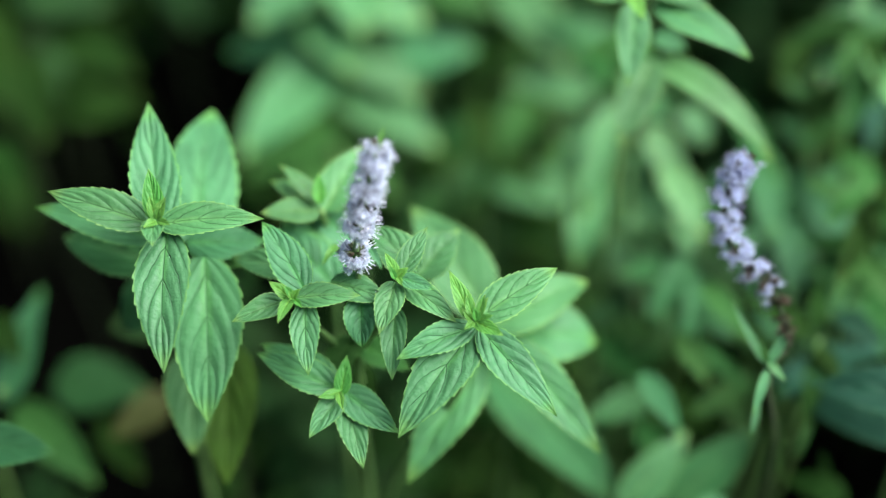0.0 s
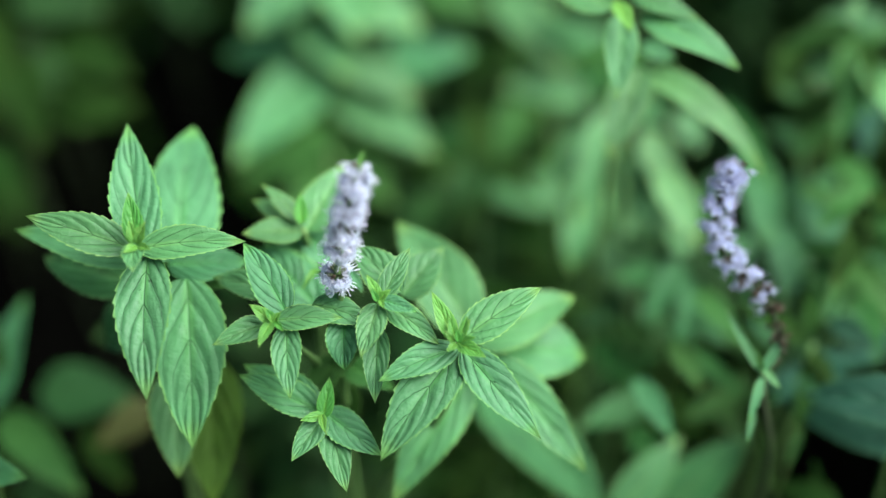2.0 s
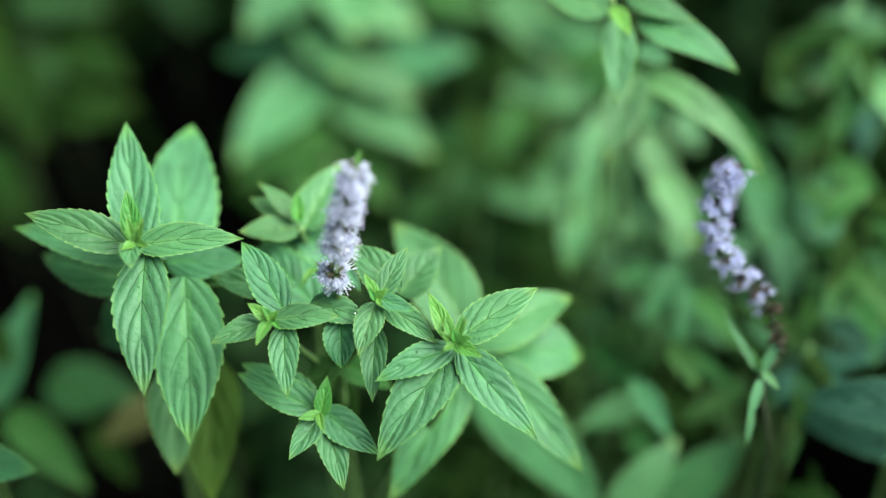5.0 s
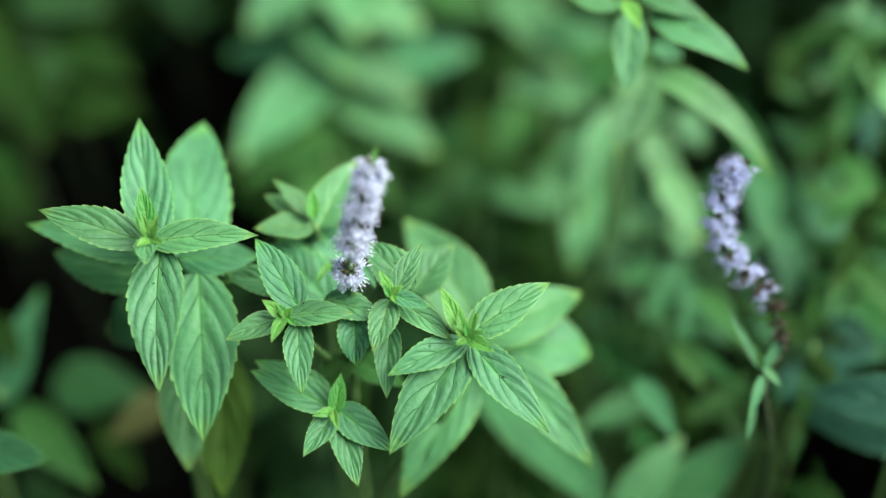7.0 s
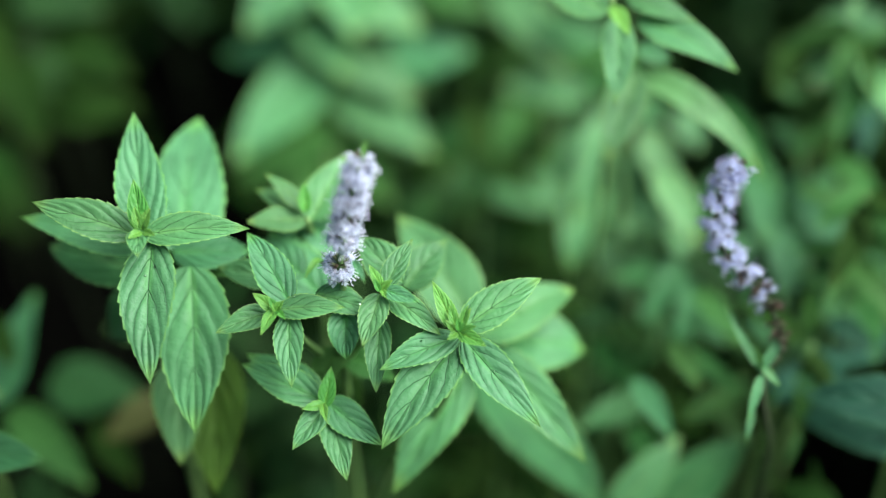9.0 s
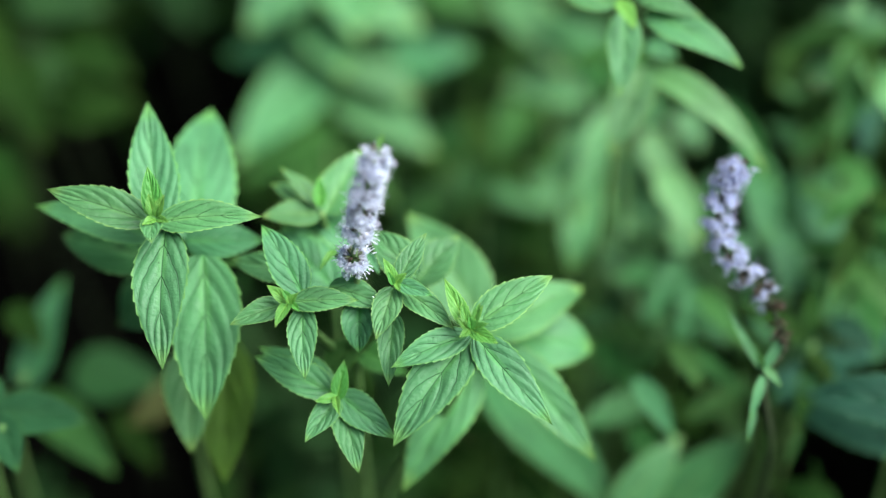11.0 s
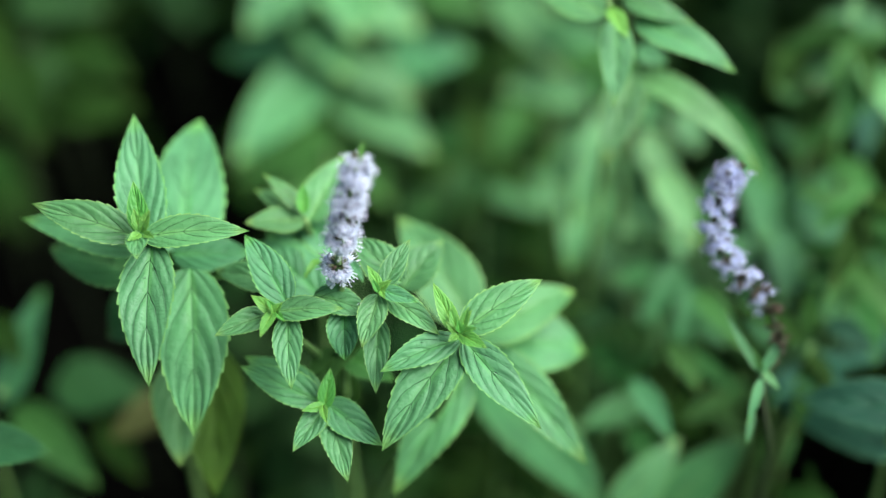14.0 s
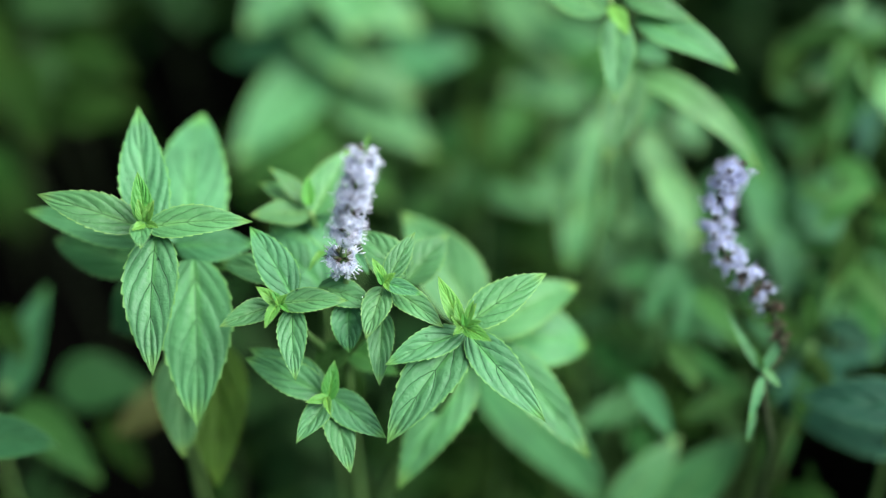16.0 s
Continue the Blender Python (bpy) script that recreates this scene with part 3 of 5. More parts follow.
def fading_spike_plant():
    p = plant_at((0.2, 0.4, 0), "mint plant with a bent half-withered lilac flower spike")
    stem(p, [(0, 0, -0.01), (0, 0, 0.2), (-0.0626, -0.1008, 0.6651), (-0.0749, -0.102, 0.7162), (-0.0690, -0.0985, 0.7238)], 0.0016, 0.001, "stem", STEM_SHADED)
    leaf(p, (-0.076, -0.1015, 0.718), 126, 40, -20, 0.0292, 0.0035, 17, 18, LEAF)
    leaf(p, (-0.0761, -0.1023, 0.7201), 47, 38, 24, 0.0176, 0.0041, 17, 18, LEAF)
    leaf(p, (-0.0757, -0.1016, 0.7208), -47, -23, 23, 0.0097, 0.0034, 17, 18, LEAF)
    leaf(p, (-0.0761, -0.1039, 0.7185), -114, -32, -13, 0.0179, 0.0038, 17, 18, LEAF)
    leaf(p, (-0.0785, -0.1101, 0.7066), -107, -34, -10, 0.0136, 0.0028, 17, 18, LEAF)
    leaf(p, (-0.0746, -0.1021, 0.7146), 58, 52, 19, 0.0146, 0.0032, 17, 18, LEAF_DIM)
    leaf(p, (-0.0766, -0.1029, 0.7224), 131, 57, -25, 0.0102, 0.0025, 17, 18, LEAF_DIM)
    flower_spike(p, [(-0.0676, -0.0974, 0.7250), (-0.0696, -0.0912, 0.7312), (-0.0748, -0.0837, 0.7415), (-0.0854, -0.0773, 0.7507), (-0.0936, -0.0705, 0.7604), (-0.0937, -0.0629, 0.7736), (-0.0900, -0.0599, 0.7823), (-0.0859, -0.0591, 0.7859)], [(0.03, 7, 0.85), (0.09, 8, 0.9), (0.15, 8, 0.85), (0.23, 14, 1.0), (0.31, 16, 1.05), (0.39, 18, 1.05), (0.47, 20, 1.05), (0.55, 20, 1.05), (0.62, 22, 1.05), (0.7, 22, 1.05), (0.78, 22, 1.0), (0.85, 20, 1.0), (0.92, 18, 0.95), (0.98, 12, 0.9)], 0.66, lambda s: 1.0 if s < 0.17 else 0.8 if s < 0.27 else 0.5 if s < 0.40 else 0.06, 9, "curved spike, lilac above and brown with spent calyxes below", LILAC, STEM_SHADED, SPENT)
    return p


FADING_SPIKE_PLANT = fading_spike_plant()


def overhanging_plant():
    p = plant_at((0.09, 0.5, 0), "tall mint plant with long narrow arching leaves")
    stem(p, [(0, 0, -0.01), (0, 0, 0.22), (-0.0086, -0.07, 0.7675), (-0.0181, -0.0907, 0.8176)], 0.0022, 0.0012, "stem")
    leaf(p, (-0.0143, -0.0876, 0.8065), -97, -22, -2, 0.0388, 0.0137, 14, 18, LEAF)
    leaf(p, (-0.0177, -0.0926, 0.8157), -74, -8, 5, 0.0166, 0.0070, 14, 18, YOUNG)
    leaf(p, (-0.0045, -0.0839, 0.8032), -36, -6, 16, 0.0456, 0.0166, 14, 40, LEAF)
    leaf(p, (-0.0090, -0.0778, 0.8093), -27, -5, 17, 0.0295, 0.0111, 14, 18, LEAF)
    leaf(p, (-0.0170, -0.0818, 0.8053), 144, 2, -16, 0.0323, 0.0171, 14, 18, LEAF)
    leaf(p, (0.0013, -0.0668, 0.7637), -114, -22, -8, 0.0451, 0.0184, 14, 18, PALE)
    leaf(p, (0.0005, -0.0591, 0.7572), -43, -8, 14, 0.0790, 0.0142, 14, 80, PALE)
    leaf(p, (0.0051, -0.0518, 0.7574), 177, -2, -19, 0.0303, 0.0184, 14, 18, LEAF_DIM)
    leaf(p, (0.0025, -0.0589, 0.7715), -41, -2, 15, 0.0163, 0.0105, 14, 18, LEAF)
    return p


OVERHANGING_PLANT = overhanging_plant()


def side_plant():
    p = plant_at((-0.225, 0.33, 0), "mint plant swaying beside the rosette, coloured darker for shade")
    stem(p, [(0, 0, -0.01), (0, 0, 0.15), (0.001, 0.0314, 0.5929), (0.0225, 0.0202, 0.6382)], 0.0022, 0.0012, "stem")
    leaf(p, (0.0080, 0.0403, 0.6018), 72, 35, 6, 0.0610, 0.0195, 14, 18, SOFT, False)
    leaf(p, (0.0139, 0.0853, 0.5620), -1, -5, 19, 0.0517, 0.0334, 14, 18, LEAF_SHADED, False)
    leaf(p, (0.0902, 0.0708, 0.6323), -172, -4, -19, 0.0294, 0.0220, 14, 18, LEAF_SHADED, False)
    leaf(p, (0.0030, 0.0588, 0.5779), -40, -12, 15, 0.0645, 0.0224, 14, 18, LEAF_DIM, False)
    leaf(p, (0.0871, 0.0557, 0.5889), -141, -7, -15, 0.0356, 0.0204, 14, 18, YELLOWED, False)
    leaf(p, (0.0399, 0.0719, 0.5485), -52, -13, 12, 0.0427, 0.0174, 14, 18, OLD_SHADED, False)
    leaf(p, (0.0010, 0.0708, 0.6323), -48, -12, 13, 0.0312, 0.0157, 14, 18, OLD_SHADED, False)
    return p


SIDE_PLANT = side_plant()


def low_plant():
    p = plant_at((-0.23, 0.27, 0), "low mint plant with a dark spotted leaf")
    stem(p, [(0, 0, -0.01), (0, 0, 0.15), (0.0357, 0.0091, 0.6661), (0.0498, -0.0012, 0.6983)], 0.0022, 0.0012, "stem")
    leaf(p, (0.0456, 0.0063, 0.6987), -4, -3, 19, 0.0368, 0.0184, 14, 18, SPOTTED)
    leaf(p, (0.0456, 0.0055, 0.6979), -61, -12, 9, 0.0276, 0.0140, 14, 18, SPOTTED)
    leaf(p, (0.0478, 0.0086, 0.7010), 146, 13, -16, 0.0279, 0.0143, 14, 18, SPOTTED)
    return p


LOW_PLANT = low_plant()


def dark_leaf_plant():
    p = plant_at((0.26, 0.34, 0), "mint plant with broad dark bluish leaves")
    stem(p, [(0, 0, -0.01), (0, 0, 0.15), (-0.0592, -0.0207, 0.6497), (-0.0659, -0.0273, 0.6856)], 0.0022, 0.0012, "stem")
    leaf(p, (-0.0567, -0.0293, 0.6836), 172, -0, -19, 0.0512, 0.0219, 18, 18, BLUISH, relief=0.08)
    leaf(p, (-0.0420, -0.0216, 0.6489), 152, -7, -18, 0.0716, 0.0326, 16, 18, BLUISH, relief=0.08)
    leaf(p, (-0.0509, -0.0165, 0.6681), 62, 23, 9, 0.0401, 0.0185, 14, 18, OLD_SHADED, False)
    leaf(p, (-0.0739, -0.0247, 0.6033), 159, 3, -18, 0.0299, 0.0138, 14, 18, OLD_SHADED, False)
    leaf(p, (-0.0933, -0.0051, 0.6371), -116, -18, -8, 0.0205, 0.0029, 14, 18, LEAF_DIM, False)
    leaf(p, (-0.1071, 0.0014, 0.6294), -93, -17, -1, 0.0297, 0.0039, 14, 18, OLD_SHADED, False)
    leaf(p, (-0.0856, -0.0100, 0.6180), -87, -17, 1, 0.0185, 0.0031, 14, 18, OLD_SHADED, False)
    return p


DARK_LEAF_PLANT = dark_leaf_plant()


def clump_plant():
    p = plant_at((-0.065, 0.7, 0), "large leafy mint plant with broad drooping leaves")
    stem(p, [(0, 0, -0.01), (0, 0, 0.12), (0.0122, -0.1619, 0.5009), (-0.0025, -0.1126, 0.5502), (-0.0040, -0.0581, 0.6046), (-0.0025, -0.0115, 0.6513)], 0.0022, 0.0012, "stem")
    leaf(p, (-0.0062, -0.0555, 0.6072), -125, -9, -11, 0.0945, 0.0440, 14, 18, LEAF, False)
    leaf(p, (-0.0025, -0.0802, 0.5826), -142, -9, -15, 0.0743, 0.0388, 14, 18, LEAF_DIM, False)
    leaf(p, (-0.0166, -0.0467, 0.6231), -32, -9, 16, 0.0836, 0.0344, 14, 18, LEAF, False)
    leaf(p, (-0.0025, -0.0659, 0.5969), -36, -9, 16, 0.0824, 0.0377, 14, 18, LEAF, False)
    leaf(p, (-0.0172, -0.0478, 0.6150), 170, -9, -19, 0.0643, 0.0332, 14, 18, SOFT, False)
    leaf(p, (-0.0048, -0.0296, 0.6544), -29, -9, 17, 0.0702, 0.0431, 14, 18, LEAF, False)
    leaf(p, (-0.0156, -0.0271, 0.6569), -130, -9, -12, 0.0595, 0.0408, 14, 18, LEAF, False)
    leaf(p, (0.0303, -0.0502, 0.6055), 12, 3, 19, 0.0594, 0.0365, 14, 18, SOFT, False)
    leaf(p, (0.0060, -0.0245, 0.6595), -81, -9, 3, 0.0590, 0.0388, 14, 18, LEAF, False)
    leaf(p, (0.0506, -0.0149, 0.6408), -19, -9, 18, 0.0539, 0.0310, 14, 18, LEAF_DIM, False)
    leaf(p, (-0.0038, -0.0829, 0.5586), -110, -9, -7, 0.0668, 0.0304, 14, 18, LEAF_DIM, False)
    leaf(p, (-0.0000, -0.0750, 0.5665), -58, -9, 10, 0.0680, 0.0302, 14, 18, LEAF_DIM, False)
    leaf(p, (-0.0166, -0.0364, 0.6334), -65, -9, 8, 0.0571, 0.0330, 14, 18, LEAF, False)
    return p


clump_plant()


def far_plant():
    p = plant_at((0.085, 0.84, 0), "mint plant with arching leaves further back in the bed")
    stem(p, [(0, 0, -0.01), (0, 0, 0.15), (-0.0057, -0.208, 0.5099), (-0.0085, -0.1684, 0.592), (-0.0092, -0.1403, 0.6314)], 0.0022, 0.0012, "stem")
    leaf(p, (-0.0427, -0.1334, 0.6270), -63, -9, 9, 0.0854, 0.0359, 14, 18, LEAF, False)
    leaf(p, (0.0276, -0.1960, 0.6209), 160, 11, -18, 0.0581, 0.0246, 14, 18, SOFT, False)
    leaf(p, (0.0175, -0.2018, 0.5868), 178, 8, -19, 0.0619, 0.0292, 14, 18, LEAF, False)
    leaf(p, (-0.0271, -0.2018, 0.5868), -116, -22, -8, 0.0525, 0.0262, 14, 18, LEAF_DIM, False)
    leaf(p, (0.0029, -0.2357, 0.5247), 162, 3, -18, 0.0799, 0.0308, 14, 18, LEAF, False)
    leaf(p, (-0.0632, -0.1851, 0.5470), -131, -9, -13, 0.0426, 0.0288, 14, 18, LEAF_DIM, False)
    leaf(p, (-0.0480, -0.1466, 0.5996), -110, -9, -7, 0.0479, 0.0232, 14, 18, OLD_SHADED, False)
    leaf(p, (0.0125, -0.1576, 0.6027), -78, -9, 4, 0.0557, 0.0232, 14, 18, LEAF_DIM, False)
    leaf(p, (-0.0075, -0.2474, 0.4988), 150, 3, -17, 0.0459, 0.0261, 14, 18, OLD_SHADED, False)
    leaf(p, (-0.0047, -0.1934, 0.5387), -76, -9, 5, 0.0395, 0.0237, 14, 18, LEAF_DIM, False)
    leaf(p, (-0.0826, -0.2080, 0.5099), -124, -9, -11, 0.0497, 0.0285, 14, 18, LEAF_DIM, False)
    leaf(p, (0.0304, -0.2154, 0.5166), 134, 3, -14, 0.0418, 0.0268, 14, 18, LEAF_DIM, False)
    return p


far_plant()


def pale_plant():
    p = plant_at((0.125, 0.58, 0), "mint plant with pale yellow-green upright leaves")
    stem(p, [(0, 0, -0.01), (0, 0, 0.12), (-0.0182, -0.1488, 0.5707), (-0.0213, -0.1183, 0.6013), (-0.0244, -0.0790, 0.6406), (-0.0259, -0.0419, 0.6777)], 0.0022, 0.0012, "stem")
    leaf(p, (-0.0125, -0.1109, 0.6723), -66, -17, 8, 0.0461, 0.0186, 14, 18, PALE, False)
    leaf(p, (-0.0273, -0.1209, 0.6482), -61, -18, 9, 0.0406, 0.0178, 14, 18, PALE, False)
    leaf(p, (0.0077, -0.1383, 0.6449), -127, -7, -12, 0.0336, 0.0147, 14, 18, SOFT, False)
    leaf(p, (-0.0288, -0.0568, 0.6699), -112, -27, -7, 0.0689, 0.0199, 14, 18, PALE, False)
    leaf(p, (-0.0129, -0.0654, 0.6612), -65, -22, 8, 0.0460, 0.0186, 14, 18, PALE, False)
    leaf(p, (-0.0389, -0.0849, 0.6417), -109, -27, -6, 0.0542, 0.0254, 14, 18, PALE, False)
    leaf(p, (-0.0329, -0.0961, 0.6164), -70, -22, 6, 0.0444, 0.0235, 14, 18, SOFT, False)
    leaf(p, (0.0042, -0.1052, 0.6355), -87, -28, 1, 0.0257, 0.0163, 14, 18, PALE, False)
    leaf(p, (0.0096, -0.1436, 0.5971), 150, 8, -17, 0.0299, 0.0168, 14, 18, PALE, False)
    leaf(p, (-0.0143, -0.0818, 0.6307), -72, -23, 6, 0.0412, 0.0204, 14, 18, SOFT, False)
    leaf(p, (-0.0158, -0.0588, 0.6396), -109, -22, -6, 0.0494, 0.0186, 14, 18, SOFT, False)
    leaf(p, (-0.0267, -0.1236, 0.5889), -135, -10, -14, 0.0285, 0.0187, 14, 18, SOFT, False)
    leaf(p, (0.0013, -0.1126, 0.5999), -103, -17, -4, 0.0443, 0.0151, 14, 18, SOFT, False)
    leaf(p, (0.0091, -0.0510, 0.6614), -66, -22, 8, 0.0255, 0.0183, 14, 18, PALE, False)
    leaf(p, (-0.0236, -0.0444, 0.6680), -42, -9, 14, 0.0298, 0.0177, 14, 18, SOFT, False)
    leaf(p, (-0.0379, -0.0498, 0.6485), -122, -9, -10, 0.0493, 0.0190, 14, 18, SOFT, False)
    return p


pale_plant()


def blue_plant():
    p = plant_at((0.225, 0.58, 0), "broad-leaved mint plant with bluish green leaves")
    stem(p, [(0, 0, -0.01), (0, 0, 0.12), (-0.0194, -0.1596, 0.5741), (-0.0255, -0.1252, 0.6085), (-0.0301, -0.0930, 0.6407), (-0.0194, -0.0478, 0.6859)], 0.0022, 0.0012, "stem")
    leaf(p, (-0.0442, -0.1617, 0.6214), -94, -13, -1, 0.0366, 0.0131, 14, 18, SOFT, False)
    leaf(p, (-0.0117, -0.1668, 0.6164), 131, 11, -13, 0.0284, 0.0163, 14, 18, SOFT, False)
    leaf(p, (-0.0016, -0.1316, 0.6516), -128, -2, -12, 0.0385, 0.0137, 14, 18, SOFT, False)
    leaf(p, (-0.0583, -0.1525, 0.6025), -78, -9, 4, 0.0340, 0.0122, 14, 18, LEAF_DIM, False)
    leaf(p, (-0.0628, -0.0873, 0.6676), -84, -17, 2, 0.0580, 0.0221, 14, 18, SOFT, False)
    leaf(p, (-0.0799, -0.0774, 0.6916), -68, -12, 7, 0.0629, 0.0137, 14, 18, LEAF_DIM, False)
    leaf(p, (-0.0669, -0.1088, 0.6179), -74, -12, 5, 0.0359, 0.0191, 14, 18, SOFT, False)
    leaf(p, (-0.0653, -0.0677, 0.6306), -112, -12, -7, 0.0470, 0.0152, 14, 18, SOFT, False)
    leaf(p, (-0.0132, -0.0599, 0.6385), 142, 12, -15, 0.0327, 0.0143, 14, 18, SOFT, False)
    leaf(p, (-0.0421, -0.1063, 0.6345), 28, 28, 18, 0.0379, 0.0281, 14, 18, SOFT, False)
    leaf(p, (-0.0355, -0.1074, 0.6334), -102, -17, -4, 0.0502, 0.0222, 14, 18, SOFT, False)
    leaf(p, (-0.0286, -0.0978, 0.6430), -65, -17, 8, 0.0429, 0.0220, 14, 18, SOFT, False)
    leaf(p, (-0.0116, -0.0219, 0.6764), -79, -12, 4, 0.0398, 0.0152, 14, 18, BLUISH, False)
    leaf(p, (0.0103, -0.0481, 0.6785), -103, -17, -4, 0.0485, 0.0165, 14, 18, BLUISH, False)
    leaf(p, (0.0294, -0.0108, 0.6876), 170, 8, -19, 0.0412, 0.0198, 14, 18, SOFT, False)
    leaf(p, (-0.0516, -0.0893, 0.6374), -87, -17, 1, 0.0407, 0.0184, 14, 18, SOFT, False)
    leaf(p, (0.0107, -0.1695, 0.5996), 150, 11, -17, 0.0344, 0.0219, 14, 18, BLUISH, False)
    leaf(p, (0.0005, -0.0828, 0.6439), -79, -17, 4, 0.0380, 0.0190, 14, 18, LEAF_DIM, False)
    leaf(p, (-0.0209, -0.1196, 0.6070), -73, -18, 6, 0.0375, 0.0192, 14, 18, LEAF_DIM, False)
    leaf(p, (0.0036, -0.1153, 0.6114), -62, -7, 9, 0.0285, 0.0204, 14, 18, SOFT, False)
    leaf(p, (-0.0213, -0.0058, 0.6784), -116, -12, -8, 0.0432, 0.0155, 14, 18, OLD_SHADED, False)
    leaf(p, (-0.1008, -0.1555, 0.6559), 126, 12, -11, 0.0146, 0.0110, 14, 18, PALE, False)
    leaf(p, (-0.0739, -0.1697, 0.6701), 143, 12, -15, 0.0204, 0.0105, 14, 18, SOFT, False)
    leaf(p, (-0.0441, -0.2050, 0.6631), -42, -2, 15, 0.0257, 0.0128, 14, 18, BLUISH, False)
    leaf(p, (-0.0389, -0.1897, 0.6501), 118, 18, -9, 0.0256, 0.0107, 14, 18, SOFT, False)
    leaf(p, (-0.0295, -0.1887, 0.6510), 51, 22, 12, 0.0249, 0.0088, 14, 18, LEAF_DIM, False)
    leaf(p, (-0.0632, -0.2002, 0.6396), 120, 21, -9, 0.0264, 0.0100, 14, 18, SOFT, False)
    leaf(p, (-0.0060, -0.1190, 0.6642), 121, 14, -10, 0.0289, 0.0165, 14, 18, LEAF_DIM, False)
    return p


blue_plant()


def edge_plant():
    p = plant_at((0.16, 0.43, 0), "mint plant with pointed leaves low in the bed")
    stem(p, [(0, 0, -0.01), (0, 0, 0.12), (-0.0632, -0.2004, 0.5459), (-0.0682, -0.1579, 0.5884), (-0.0708, -0.1366, 0.6097)], 0.0022, 0.0012, "stem")
    leaf(p, (-0.0398, -0.0050, 0.6140), -75, -9, 5, 0.0405, 0.0113, 14, 18, SOFT, False)
    leaf(p, (-0.0767, -0.0022, 0.5886), -59, -7, 10, 0.0391, 0.0156, 14, 18, LEAF_DIM, False)
    leaf(p, (-0.0480, -0.0064, 0.5843), 135, 8, -14, 0.0278, 0.0138, 14, 18, LEAF_DIM, False)
    leaf(p, (0.0055, -0.0257, 0.5934), 117, 10, -9, 0.0274, 0.0128, 14, 18, LEAF_DIM, False)
    leaf(p, (-0.0620, -0.0585, 0.5888), -70, -8, 7, 0.0324, 0.0144, 14, 18, LEAF_DIM, False)
    leaf(p, (-0.0567, -0.0567, 0.6047), -150, 8, -17, 0.0415, 0.0156, 14, 18, SOFT, False)
    leaf(p, (-0.0778, -0.1193, 0.5987), 41, 33, 15, 0.0481, 0.0202, 14, 18, LEAF, False)
    leaf(p, (-0.0552, -0.1147, 0.5892), 32, 33, 18, 0.0587, 0.0242, 14, 18, SOFT, False)
    leaf(p, (-0.0704, -0.0806, 0.6516), -64, -7, 8, 0.0337, 0.0116, 14, 18, SOFT, False)
    leaf(p, (0.0088, -0.0125, 0.5641), -145, -2, -16, 0.0367, 0.0150, 14, 18, LEAF_DIM, False)
    leaf(p, (-0.0401, -0.0458, 0.6723), -58, -9, 10, 0.0342, 0.0120, 14, 18, LEAF_DIM, False)
    leaf(p, (-0.0499, -0.0548, 0.6491), -67, -12, 7, 0.0279, 0.0121, 14, 18, LEAF_DIM, False)
    leaf(p, (-0.0331, -0.1278, 0.6186), -139, -9, -14, 0.0261, 0.0196, 14, 18, SOFT, False)
    leaf(p, (-0.0581, -0.0292, 0.6323), 51, 18, 12, 0.0232, 0.0111, 14, 18, SOFT, False)
    leaf(p, (-0.0425, -0.0470, 0.6569), -46, -5, 13, 0.0244, 0.0104, 14, 18, SOFT, False)
    leaf(p, (-0.0419, -0.0436, 0.6320), -41, -9, 14, 0.0388, 0.0101, 14, 18, LEAF_DIM, False)
    leaf(p, (-0.0163, -0.0548, 0.6067), -146, 3, -16, 0.0280, 0.0115, 14, 18, LEAF_DIM, False)
    leaf(p, (-0.0079, -0.0705, 0.5909), 127, 18, -11, 0.0289, 0.0102, 14, 18, LEAF_DIM, False)
    leaf(p, (-0.0631, -0.0214, 0.5835), 26, 15, 17, 0.0262, 0.0109, 14, 18, LEAF_DIM, False)
    return p


edge_plant()


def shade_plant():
    p = plant_at((-0.29, 0.72, 0), "mint plant at the dark side of the bed, coloured for shade")
    stem(p, [(0, 0, -0.01), (0, 0, 0.12), (0.0116, -0.0871, 0.5249), (0.0177, -0.0619, 0.5926), (0.0211, -0.0385, 0.6301)], 0.0022, 0.0012, "stem", STEM_SHADED)
    leaf(p, (-0.0105, -0.0424, 0.6262), -62, -12, 9, 0.0517, 0.0206, 14, 18, OLD_SHADED, False)
    leaf(p, (0.0118, -0.0364, 0.6322), -5, -2, 19, 0.0620, 0.0341, 14, 18, LEAF_SHADED, False)
    leaf(p, (0.0102, -0.0526, 0.6019), -71, -22, 6, 0.0760, 0.0317, 14, 18, OLD_SHADED, False)
    leaf(p, (0.0315, -0.0363, 0.6041), -30, -9, 17, 0.0651, 0.0364, 14, 18, OLD_SHADED, False)
    leaf(p, (0.0315, -0.0740, 0.5664), 12, 1, 19, 0.0562, 0.0338, 14, 18, OLD_SHADED, False)
    leaf(p, (-0.0049, -0.1042, 0.5645), -59, -17, 10, 0.0446, 0.0212, 14, 18, OLD_SHADED, False)
    leaf(p, (0.0372, -0.0538, 0.5866), -39, -13, 15, 0.0392, 0.0272, 14, 18, OLD_SHADED, False)
    return p


shade_plant()


